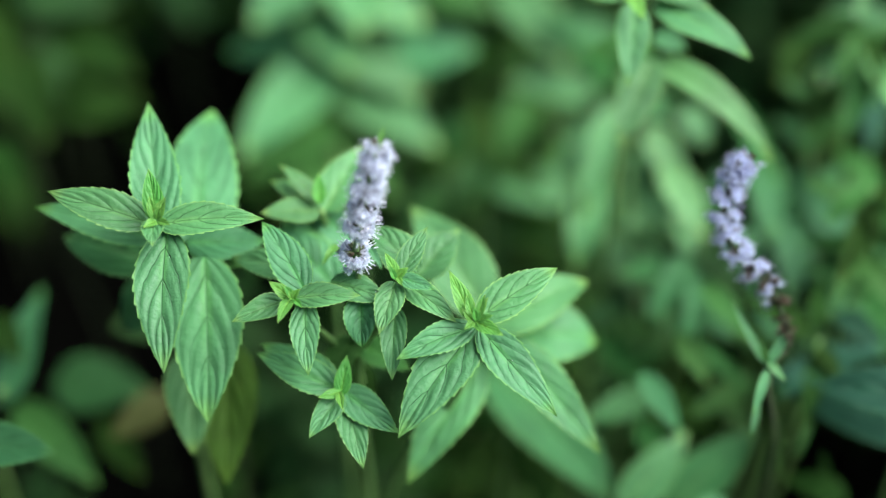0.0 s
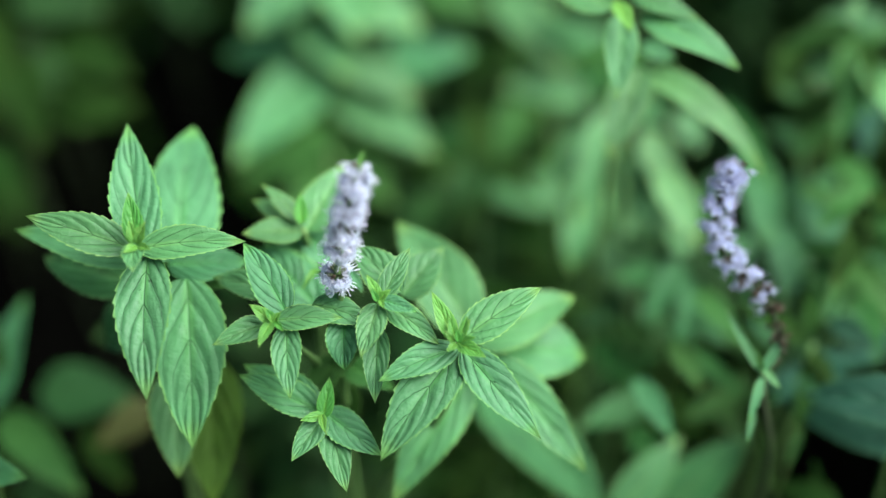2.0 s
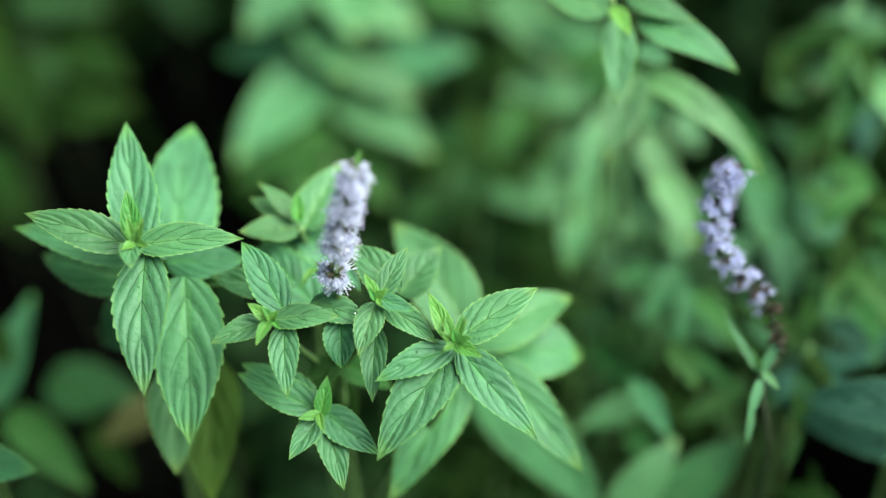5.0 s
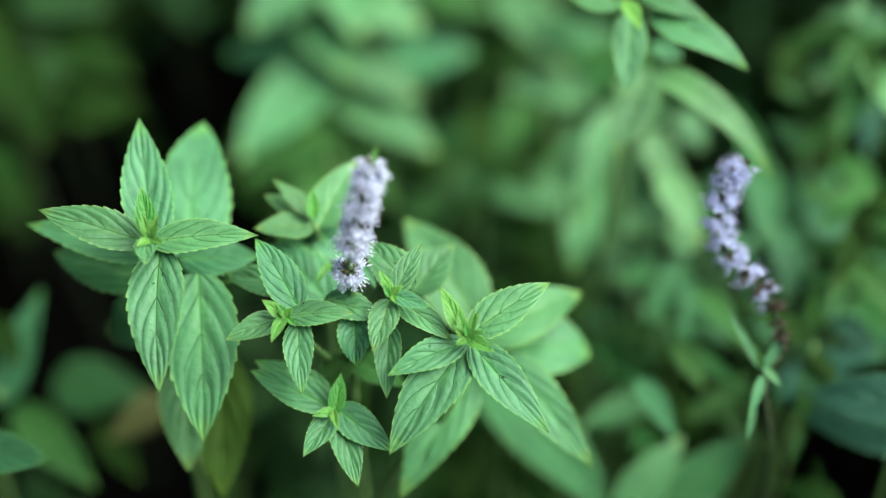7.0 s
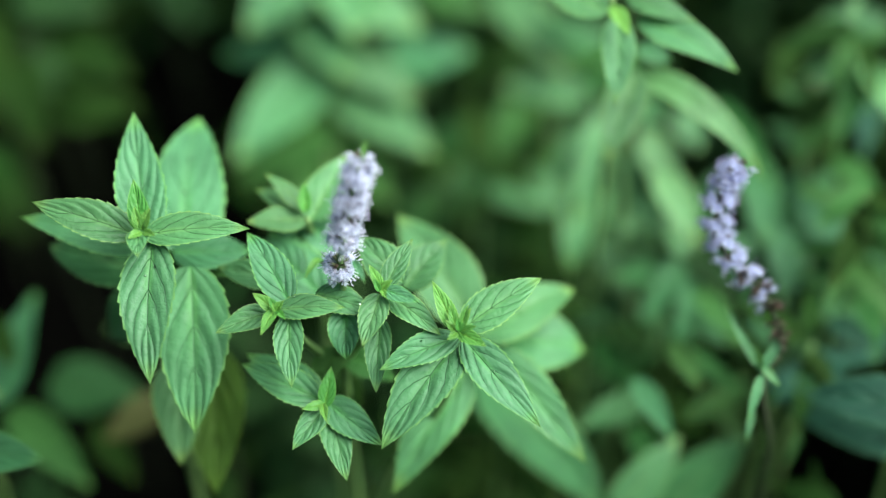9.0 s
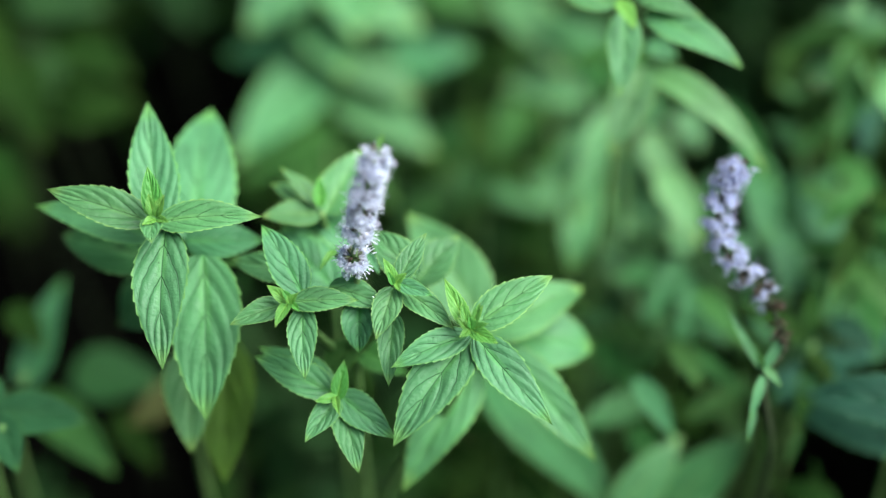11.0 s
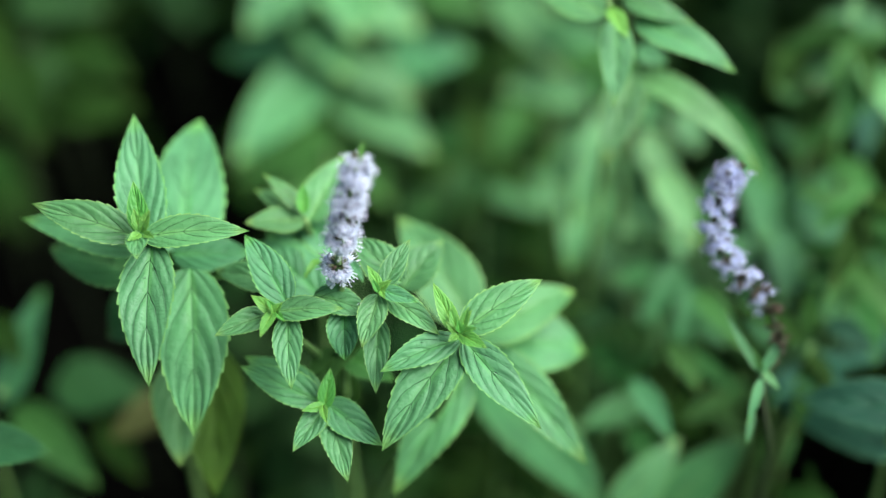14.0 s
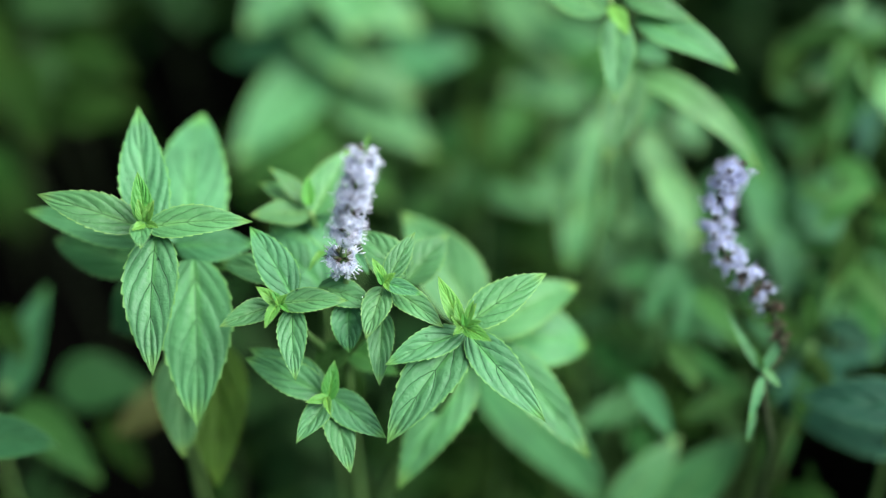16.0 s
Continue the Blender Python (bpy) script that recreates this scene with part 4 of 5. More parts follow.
def slender_plant_a():
    p = plant_at((0.126, 0.446, 0), "slender mint plant with narrow green leaves")
    stem(p, [(0, 0, -0.01), (0, 0, 0.3), (0.0003, -0.0205, 0.6429)], 0.0022, 0.0012, "stem")
    leaf(p, (-0.0037, -0.0201, 0.6433), -10, 8, 15, 0.0391, 0.017, 17, 15.1349, LEAF_SHADED, False)
    leaf(p, (-0.0003, -0.0151, 0.6483), -126, -17, -9, 0.0437, 0.0145, 17, 35.6506, SOFT, False)
    leaf(p, (0.0043, -0.0181, 0.6453), 79, 10, 3, 0.0394, 0.0098, 17, 48.6239, LEAF_SHADED, False)
    leaf(p, (0.0074, -0.0185, 0.6165), -157, 9, -14, 0.0384, 0.0094, 17, 43.706, SOFT, False)
    leaf(p, (-0.002, -0.0175, 0.6459), 148, 7, -13, 0.0379, 0.0117, 17, 43.0499, LEAF_SHADED, False)
    leaf(p, (0.0037, -0.0187, 0.6447), -103, -21, -3, 0.0461, 0.013, 17, 33.3488, SOFT, False)
    leaf(p, (-0.0009, -0.0191, 0.6287), -116, -0, -7, 0.045, 0.009, 17, 28.4539, LEAF_SHADED, False)
    leaf(p, (0.0042, -0.0204, 0.6415), -179, -2, -15, 0.0428, 0.0175, 17, 31.3331, SOFT, False)
    leaf(p, (-0.0034, -0.0153, 0.6481), -44, -9, 11, 0.038, 0.0116, 17, 41.8545, LEAF_SHADED, False)
    return p


slender_plant_a()


def slender_plant_g():
    p = plant_at((0.177, 0.417, 0), "slender mint plant with narrow green leaves")
    stem(p, [(0, 0, -0.01), (0, 0, 0.3), (0.0002, -0.0201, 0.6284)], 0.0022, 0.0012, "stem")
    leaf(p, (0.0069, -0.0183, 0.6019), 12, 9, 15, 0.0303, 0.0086, 17, 33.3492, LEAF_SHADED, False)
    leaf(p, (-0.0032, -0.0198, 0.6272), -2, 16, 16, 0.0199, 0.008, 17, 15.4156, OLD_SHADED, False)
    leaf(p, (0.0107, -0.0184, 0.5989), 94, 34, -1, 0.0331, 0.0089, 17, 29.1498, LEAF_SHADED, False)
    leaf(p, (0.0012, -0.0186, 0.6072), -170, -10, -15, 0.0313, 0.0105, 17, 19.0544, OLD_SHADED, False)
    leaf(p, (-0.0018, -0.0164, 0.6321), 151, -1, -13, 0.0369, 0.0125, 17, 23.4234, LEAF_SHADED, False)
    leaf(p, (0.0035, -0.0184, 0.606), -4, -8, 15, 0.0252, 0.0074, 17, 19.9263, OLD_SHADED, False)
    leaf(p, (0.0015, -0.0154, 0.6331), -121, -18, -8, 0.0394, 0.0101, 17, 32.404, LEAF_SHADED, False)
    leaf(p, (0.0037, -0.0191, 0.6152), -123, -5, -8, 0.0452, 0.01, 17, 12.6327, OLD_SHADED, False)
    leaf(p, (-0.0026, -0.0142, 0.6343), -62, -17, 7, 0.0387, 0.0146, 17, 22.0337, LEAF_SHADED, False)
    return p


slender_plant_g()


def slender_plant_h():
    p = plant_at((0.028, 0.61, 0), "slender mint plant with narrow green leaves")
    stem(p, [(0, 0, -0.01), (0, 0, 0.3), (-0.0005, -0.0198, 0.5671)], 0.0022, 0.0012, "stem")
    leaf(p, (-0.0008, -0.0193, 0.5648), -9, -1, 15, 0.0383, 0.0141, 17, 11.6363, OLD_SHADED, False)
    leaf(p, (-0.0048, -0.0188, 0.5681), -105, -11, -4, 0.0324, 0.0099, 17, 31.8675, LEAF_SHADED, False)
    leaf(p, (0.0002, -0.018, 0.5689), 95, 17, -1, 0.0635, 0.0163, 17, 48.3105, OLD_SHADED, False)
    leaf(p, (0.0021, -0.0193, 0.5521), 177, 14, -15, 0.0378, 0.0142, 17, 19.5448, LEAF_SHADED, False)
    leaf(p, (-0.0055, -0.0198, 0.5657), 174, 3, -15, 0.053, 0.0186, 17, 31.6051, OLD_SHADED, False)
    leaf(p, (0.0044, -0.0197, 0.5361), -143, -13, -12, 0.0479, 0.0179, 17, 39.7672, LEAF_SHADED, False)
    leaf(p, (0.0013, -0.0195, 0.5674), -108, -17, -5, 0.0491, 0.0149, 17, 32.2106, OLD_SHADED, False)
    leaf(p, (-0.0055, -0.02, 0.5669), -140, -12, -11, 0.0437, 0.0158, 17, 39.2084, LEAF_SHADED, False)
    leaf(p, (0.001, -0.0175, 0.5694), -44, 5, 11, 0.0505, 0.0156, 17, 49.4147, OLD_SHADED, False)
    return p


slender_plant_h()


def slender_plant_b():
    p = plant_at((0.213, 0.534, 0), "slender mint plant with narrow green leaves")
    stem(p, [(0, 0, -0.01), (0, 0, 0.3), (-0.0003, -0.0203, 0.6886)], 0.0022, 0.0012, "stem")
    leaf(p, (0.0036, -0.0167, 0.6625), -17, 6, 15, 0.0261, 0.011, 17, 32.1224, LEAF_DIM, False)
    leaf(p, (0.006, -0.017, 0.6678), -119, -4, -7, 0.0572, 0.013, 17, 27.5758, OLD_SHADED, False)
    leaf(p, (0.0018, -0.0176, 0.6913), 61, 22, 7, 0.029, 0.008, 17, 12.38, LEAF_DIM, False)
    leaf(p, (0.0094, -0.0167, 0.6653), -46, -0, 11, 0.0227, 0.008, 17, 39.2936, OLD_SHADED, False)
    leaf(p, (0.0033, -0.0167, 0.6625), 157, 26, -15, 0.0393, 0.017, 17, 12.1412, LEAF_DIM, False)
    leaf(p, (0.0006, -0.0178, 0.6911), -128, -3, -9, 0.0516, 0.0129, 17, 22.0567, OLD_SHADED, False)
    leaf(p, (0.0031, -0.0176, 0.6729), -134, -10, -10, 0.0462, 0.0119, 17, 10.8666, LEAF_DIM, False)
    leaf(p, (0.0032, -0.0199, 0.6834), -164, 1, -14, 0.0354, 0.0131, 17, 45.2141, OLD_SHADED, False)
    leaf(p, (-0.0035, -0.0155, 0.6934), -56, 0, 9, 0.0313, 0.0095, 17, 44.9837, LEAF_DIM, False)
    return p


slender_plant_b()


def slender_plant_c():
    p = plant_at((0.199, 0.423, 0), "slender mint plant with narrow green leaves")
    stem(p, [(0, 0, -0.01), (0, 0, 0.3), (-0.0003, -0.0198, 0.6771)], 0.0022, 0.0012, "stem")
    leaf(p, (-0.0021, -0.0183, 0.6786), -2, 11, 15, 0.0186, 0.0075, 17, 45.6872, LEAF_DIM, False)
    leaf(p, (-0.004, -0.0183, 0.6786), 171, -7, -15, 0.027, 0.01, 17, 17.9535, LEAF_DIM, False)
    leaf(p, (0.0011, -0.0182, 0.6645), 75, 8, 4, 0.0414, 0.011, 17, 42.2328, LEAF_DIM, False)
    leaf(p, (0.005, -0.0163, 0.648), -50, -19, 10, 0.0261, 0.0091, 17, 13.8687, LEAF_DIM, False)
    leaf(p, (0.0074, -0.0174, 0.6583), -173, 16, -16, 0.0371, 0.0121, 17, 25.1414, LEAF_DIM, False)
    leaf(p, (0.0078, -0.0165, 0.6522), -94, -4, -1, 0.0462, 0.0129, 17, 11.833, LEAF_DIM, False)
    leaf(p, (-0.0037, -0.0185, 0.6784), -134, -12, -10, 0.0291, 0.0064, 17, 35.4274, LEAF_DIM, False)
    leaf(p, (-0.0027, -0.0192, 0.6777), -123, -5, -8, 0.0349, 0.0096, 17, 34.3652, LEAF_DIM, False)
    leaf(p, (-0.0019, -0.0191, 0.6735), -71, -5, 5, 0.0371, 0.0149, 17, 32.278, LEAF_DIM, False)
    return p


slender_plant_c()


def slender_plant_e():
    p = plant_at((0.051, 0.438, 0), "slender mint plant with narrow green leaves")
    stem(p, [(0, 0, -0.01), (0, 0, 0.3), (-0.0003, -0.0197, 0.6214)], 0.0022, 0.0012, "stem")
    leaf(p, (0.0028, -0.0173, 0.6239), 3, -9, 15, 0.0343, 0.0102, 17, 14.666, OLD_SHADED, False)
    leaf(p, (0.0016, -0.0181, 0.5891), 161, 6, -14, 0.0251, 0.0093, 17, 26.2019, LEAF_DIM, False)
    leaf(p, (-0.0026, -0.0183, 0.5961), 85, 9, 1, 0.0353, 0.0093, 17, 12.8027, OLD_SHADED, False)
    leaf(p, (-0.003, -0.0192, 0.6065), 174, -8, -15, 0.0442, 0.0177, 17, 25.4352, LEAF_DIM, False)
    leaf(p, (-0.0029, -0.0189, 0.6223), 151, -1, -13, 0.0447, 0.0131, 17, 36.9487, OLD_SHADED, False)
    leaf(p, (-0.0033, -0.0188, 0.6026), -30, 3, 13, 0.0325, 0.0116, 17, 23.1461, LEAF_DIM, False)
    leaf(p, (0.0012, -0.0193, 0.6106), -107, -9, -4, 0.0406, 0.0097, 17, 41.7624, OLD_SHADED, False)
    leaf(p, (0.0042, -0.0183, 0.5961), -51, -16, 9, 0.0296, 0.0079, 17, 18.9259, LEAF_DIM, False)
    leaf(p, (0.0016, -0.0186, 0.6098), -64, -11, 7, 0.041, 0.0149, 17, 17.9619, OLD_SHADED, False)
    return p


slender_plant_e()


def slender_plant_f():
    p = plant_at((0.033, 0.393, 0), "slender mint plant with narrow green leaves")
    stem(p, [(0, 0, -0.01), (0, 0, 0.3), (0.0004, -0.0195, 0.5767)], 0.0022, 0.0012, "stem")
    leaf(p, (-0.0033, -0.0197, 0.575), -3, -11, 15, 0.0327, 0.0087, 17, 21.354, OLD_SHADED, False)
    leaf(p, (0.0024, -0.0142, 0.582), -178, -7, -15, 0.0278, 0.0097, 17, 41.8028, OLD_SHADED, False)
    leaf(p, (0.0041, -0.0192, 0.5557), 88, 15, 1, 0.0281, 0.0068, 17, 38.018, OLD_SHADED, False)
    leaf(p, (-0.0008, -0.0193, 0.5528), 8, -6, 15, 0.0258, 0.0098, 17, 13.5931, OLD_SHADED, False)
    leaf(p, (0.0006, -0.0197, 0.5482), 176, 12, -15, 0.0292, 0.0102, 17, 44.7061, OLD_SHADED, False)
    leaf(p, (0.0021, -0.0195, 0.5626), -50, 8, 10, 0.0447, 0.0106, 17, 46.4706, OLD_SHADED, False)
    leaf(p, (-0.0033, -0.0194, 0.5669), -126, -11, -9, 0.0369, 0.0117, 17, 26.5799, OLD_SHADED, False)
    leaf(p, (0.0001, -0.0152, 0.5809), -28, 11, 14, 0.0252, 0.0075, 17, 34.4981, OLD_SHADED, False)
    leaf(p, (0.0023, -0.0192, 0.5656), -61, -11, 7, 0.0418, 0.0118, 17, 17.3148, OLD_SHADED, False)
    return p


slender_plant_f()


def slender_plant_j():
    p = plant_at((0.167, 0.374, 0), "slender mint plant with narrow green leaves")
    stem(p, [(0, 0, -0.01), (0, 0, 0.3), (-0, -0.0203, 0.67)], 0.0022, 0.0012, "stem")
    leaf(p, (0.0018, -0.0181, 0.6496), -13, -12, 15, 0.0273, 0.0095, 17, 11.7923, OLD_SHADED, False)
    leaf(p, (0.0055, -0.0185, 0.6549), -57, 5, 9, 0.0221, 0.0078, 17, 34.1023, BLUISH, False)
    leaf(p, (-0.002, -0.0175, 0.6728), 75, 15, 4, 0.0303, 0.008, 17, 40.8984, OLD_SHADED, False)
    leaf(p, (0.0067, -0.0189, 0.6558), -139, 1, -12, 0.0328, 0.0089, 17, 46.4046, BLUISH, False)
    leaf(p, (-0.0033, -0.0196, 0.6707), 143, 8, -12, 0.0331, 0.0124, 17, 29.5023, OLD_SHADED, False)
    leaf(p, (0.0029, -0.0188, 0.656), -149, -2, -13, 0.0269, 0.0079, 17, 25.1622, BLUISH, False)
    leaf(p, (0.0027, -0.0194, 0.6596), -109, -16, -5, 0.0374, 0.0091, 17, 13.3906, OLD_SHADED, False)
    leaf(p, (0.0009, -0.0183, 0.6523), 0, 11, 15, 0.0344, 0.0113, 17, 27.4863, BLUISH, False)
    leaf(p, (-0.0011, -0.02, 0.6646), -51, -16, 9, 0.0187, 0.0075, 17, 27.5898, OLD_SHADED, False)
    return p


slender_plant_j()


def slender_plant_l():
    p = plant_at((0.194, 0.429, 0), "slender mint plant with narrow green leaves")
    stem(p, [(0, 0, -0.01), (0, 0, 0.3), (0.0003, -0.0201, 0.7111)], 0.0022, 0.0012, "stem")
    leaf(p, (0.004, -0.0164, 0.6894), -19, 2, 14, 0.0277, 0.01, 17, 47.0543, LEAF_DIM, False)
    leaf(p, (0.0053, -0.0179, 0.7005), -119, -7, -7, 0.0504, 0.0127, 17, 24.4088, OLD_SHADED, False)
    leaf(p, (0.011, -0.0162, 0.6881), 88, 14, 1, 0.0331, 0.0074, 17, 29.1106, LEAF_DIM, False)
    leaf(p, (0.0018, -0.0198, 0.7085), -43, 8, 12, 0.0217, 0.0097, 17, 40.4847, OLD_SHADED, False)
    leaf(p, (0.0065, -0.016, 0.6883), 157, 23, -14, 0.0354, 0.0136, 17, 49.4467, LEAF_DIM, False)
    leaf(p, (0.0064, -0.0179, 0.6991), -42, 10, 12, 0.0348, 0.0126, 17, 28.5671, OLD_SHADED, False)
    leaf(p, (-0.0005, -0.0182, 0.7129), -143, -16, -12, 0.0296, 0.0101, 17, 46.1657, LEAF_DIM, False)
    leaf(p, (0.001, -0.0191, 0.705), -95, -5, -1, 0.0287, 0.0061, 17, 36.0638, OLD_SHADED, False)
    leaf(p, (0.0112, -0.0154, 0.6818), -34, 2, 13, 0.0345, 0.0166, 17, 31.5706, LEAF_DIM, False)
    return p


slender_plant_l()


def slender_plant_m():
    p = plant_at((0.208, 0.521, 0), "slender mint plant with narrow green leaves")
    stem(p, [(0, 0, -0.01), (0, 0, 0.3), (-0.0002, -0.0197, 0.7327)], 0.0022, 0.0012, "stem")
    leaf(p, (0.0038, -0.0183, 0.7257), 19, 8, 14, 0.0227, 0.0089, 17, 46.7697, LEAF_DIM, False)
    leaf(p, (-0.001, -0.0174, 0.7351), -157, 0, -14, 0.0488, 0.0147, 17, 11.3678, OLD_SHADED, False)
    leaf(p, (-0.0038, -0.0172, 0.7353), 69, 16, 5, 0.027, 0.0055, 17, 41.1256, PALE, False)
    leaf(p, (0.0105, -0.0144, 0.7084), -114, -10, -6, 0.0546, 0.0147, 17, 36.8471, LEAF_DIM, False)
    leaf(p, (-0.0005, -0.0174, 0.7237), 170, -1, -15, 0.0317, 0.0133, 17, 13.7085, OLD_SHADED, False)
    leaf(p, (0.0065, -0.0169, 0.7186), -164, -14, -15, 0.0365, 0.0126, 17, 10.1714, PALE, False)
    leaf(p, (-0.0005, -0.0172, 0.7353), -119, -19, -7, 0.0384, 0.0084, 17, 15.1419, LEAF_DIM, False)
    leaf(p, (0.0021, -0.0181, 0.7273), -86, -8, 1, 0.0353, 0.0097, 17, 41.22, OLD_SHADED, False)
    leaf(p, (0.0092, -0.0152, 0.7118), -78, -2, 3, 0.0538, 0.016, 17, 42.4986, PALE, False)
    return p


slender_plant_m()


# ---- dew on the near leaves ----
for plant, place, radius in (
        (FLOWERING_PLANT, (0.0074, -0.0608, 0.7750), 0.0006), (FLOWERING_PLANT, (0.0047, -0.0627, 0.7646), 0.0004), (FLOWERING_PLANT, (-0.0160, -0.0568, 0.7741), 0.0004),
        (ROSETTE_PLANT, (0.0208, -0.0354, 0.7816), 0.0005), (ROSETTE_PLANT, (0.0178, -0.0385, 0.7805), 0.0004),
        (STAR_PLANT, (-0.0167, -0.0599, 0.7654), 0.0004), (STAR_PLANT, (0.0084, -0.0681, 0.7588), 0.0005)):
    dew_drop(plant, place, radius)


# ---- the bed behind and around ----
def bed_plant(seed, height, mat, pairs, size, lean=0.05):
    """An unflowered mint plant: a square stem and crossed pairs of leaves, small at the top and drooping lower down."""
    rnd = random.Random(seed)
    p = plant_at((0, 0, 0), "leafy mint plant in the dense bed, shade put into its green" if mat is LEAF_SHADED else "old spotted mint plant in the dense bed, shade put into its colour")
    lx, ly = rnd.uniform(-lean, lean), rnd.uniform(-lean, lean)
    def at(s):
        return Vector((lx * s * s, ly * s * s, height * s))
    part("stem", mesh_of("stem", tube([at(i / 8) for i in range(9)], [0.0026 - 0.0014 * i / 8 for i in range(9)], 6, 0.2), STEM_SHADED), p)
    turn = rnd.uniform(0, 180)
    for k in range(pairs):
        s = 1.0 - 0.80 * (k / pairs) ** 1.1
        young = min(1.0, 0.30 + 0.22 * k)
        for side in (0, 180):
            az = turn + 90 * (k % 2) + side + rnd.uniform(-12, 12)
            ln = size * young * rnd.uniform(0.88, 1.12)
            me = leaf_mesh(ln, ln * rnd.uniform(0.33, 0.44), rnd.uniform(4, 16), rnd.uniform(15, 55), LEAF_DIM if k == 0 else mat, rnd.random(), False)
            ob = part("leaf", me, p)
            ob.matrix_basis = leaf_pose(at(s) + Vector((math.cos(radians(az)), math.sin(radians(az)), 0)) * 0.002, az, 62 - 18 * min(k, 5) + rnd.uniform(-10, 10), rnd.uniform(-14, 14))
    return p


KINDS = [bed_plant(100, 0.58, LEAF_SHADED, 10, 0.062), bed_plant(101, 0.60, OLD_SHADED, 11, 0.060), bed_plant(102, 0.54, OLD_SHADED, 10, 0.064),
         bed_plant(103, 0.52, OLD_SHADED, 10, 0.058), bed_plant(104, 0.56, LEAF_SHADED, 10, 0.066)]
# where plants are left out to fit the camera's view: x, y, radius
GAPS = [(-0.26, 1.04, 0.17), (-0.19, 0.73, 0.10), (0.19, 0.33, 0.10), (0.20, 0.39, 0.12), (0.15, 0.26, 0.09), (-0.29, 0.88, 0.16), (-0.34, 0.81, 0.12), (-0.22, 0.51, 0.12), (-0.30, 0.70, 0.11), (0.23, 0.80, 0.07), (0.24, 0.47, 0.15), (0.28, 0.45, 0.16), (0.28, 0.88, 0.10), (0.18, 0.59, 0.05), (0.20, 0.55, 0.05), (0.30, 0.83, 0.07), (0.33, 0.87, 0.06), (0.12, 0.47, 0.07), (0.33, 0.60, 0.13), (0.24, 0.78, 0.11), (0.30, 0.95, 0.12), (0.21, 0.72, 0.07), (0.0, 0.78, 0.05), (0.14, 0.50, 0.09)]


def scatter(rnd, count, near, box, keep):
    spots = []
    for tries in range(20000):
        x, y = rnd.uniform(box[0], box[1]), rnd.uniform(box[2], box[3])
        if keep(x, y) and not any(math.hypot(x - a, y - b) < near for a, b in spots):
            spots.append((x, y))
            if len(spots) == count:
                break
    return spots


def inner(x, y):
    return -0.40 < x < 0.52 and -0.12 < y < 1.22


def bed():
    """Fill the bed with copies, leaving dark gaps placed to fit the camera's view."""
    rnd = random.Random(7)
    spots = scatter(rnd, 275, 0.05, (-0.40, 0.50, 0.05, 1.2), lambda x, y: not any(math.hypot(x - gx, y - gy) < r for gx, gy, r in GAPS))
    for i, (x, y) in enumerate(spots):
        k = KINDS[i % len(KINDS)]
        size = rnd.uniform(0.82, 1.12) * (0.66 if x < -0.12 else 0.9 if y < 0.42 else 1.08 if x > 0.10 else 1.0)
        m = pose(x, y, -0.004, rnd.uniform(-5, 5), rnd.uniform(-5, 5), rnd.uniform(0, 360)) @ Matrix.Scale(size, 4)
        if i < len(KINDS):
            k.matrix_basis = m
        else:
            copy_thing(k, m)


def shading_thicket():
    """Unseen tall mint added round the bed to block light, as one mass."""
    rnd = random.Random(8)
    spots = scatter(rnd, 420, 0.07, (-1.3, 1.3, -0.9, 2.0), lambda x, y: not inner(x, y))
    mats = [OLD_SHADED, LEAF_SHADED, LEAF_DIM, STEM_SHADED]
    verts, faces, uvs, index = [], [], [], []
    for i, (x, y) in enumerate(spots):
        k = KINDS[i % len(KINDS)]
        m = pose(x, y, -0.004, rnd.uniform(-6, 6), rnd.uniform(-6, 6), rnd.uniform(0, 360)) @ Matrix.Scale(rnd.uniform(1.4, 1.7), 4)
        for ob in k.children:
            me, mm, first = ob.data, m @ ob.matrix_basis, len(verts)
            verts.extend((mm @ v.co)[:] for v in me.vertices)
            flat = [(0.5, 0.5)] * len(me.vertices)
            if me.uv_layers:
                for loop in me.loops:
                    flat[loop.vertex_index] = me.uv_layers[0].data[loop.index].uv[:]
            uvs.extend(flat)
            slot = mats.index(me.materials[0])
            for f in me.polygons:
                faces.append([first + v for v in f.vertices])
                index.append(slot)
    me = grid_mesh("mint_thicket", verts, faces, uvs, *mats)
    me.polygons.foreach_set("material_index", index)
    tagged(new("mint_thicket", me), "unseen dense tall green mint added round the bed for shade", "plants", kind="stuff")


shading_thicket()
bed()


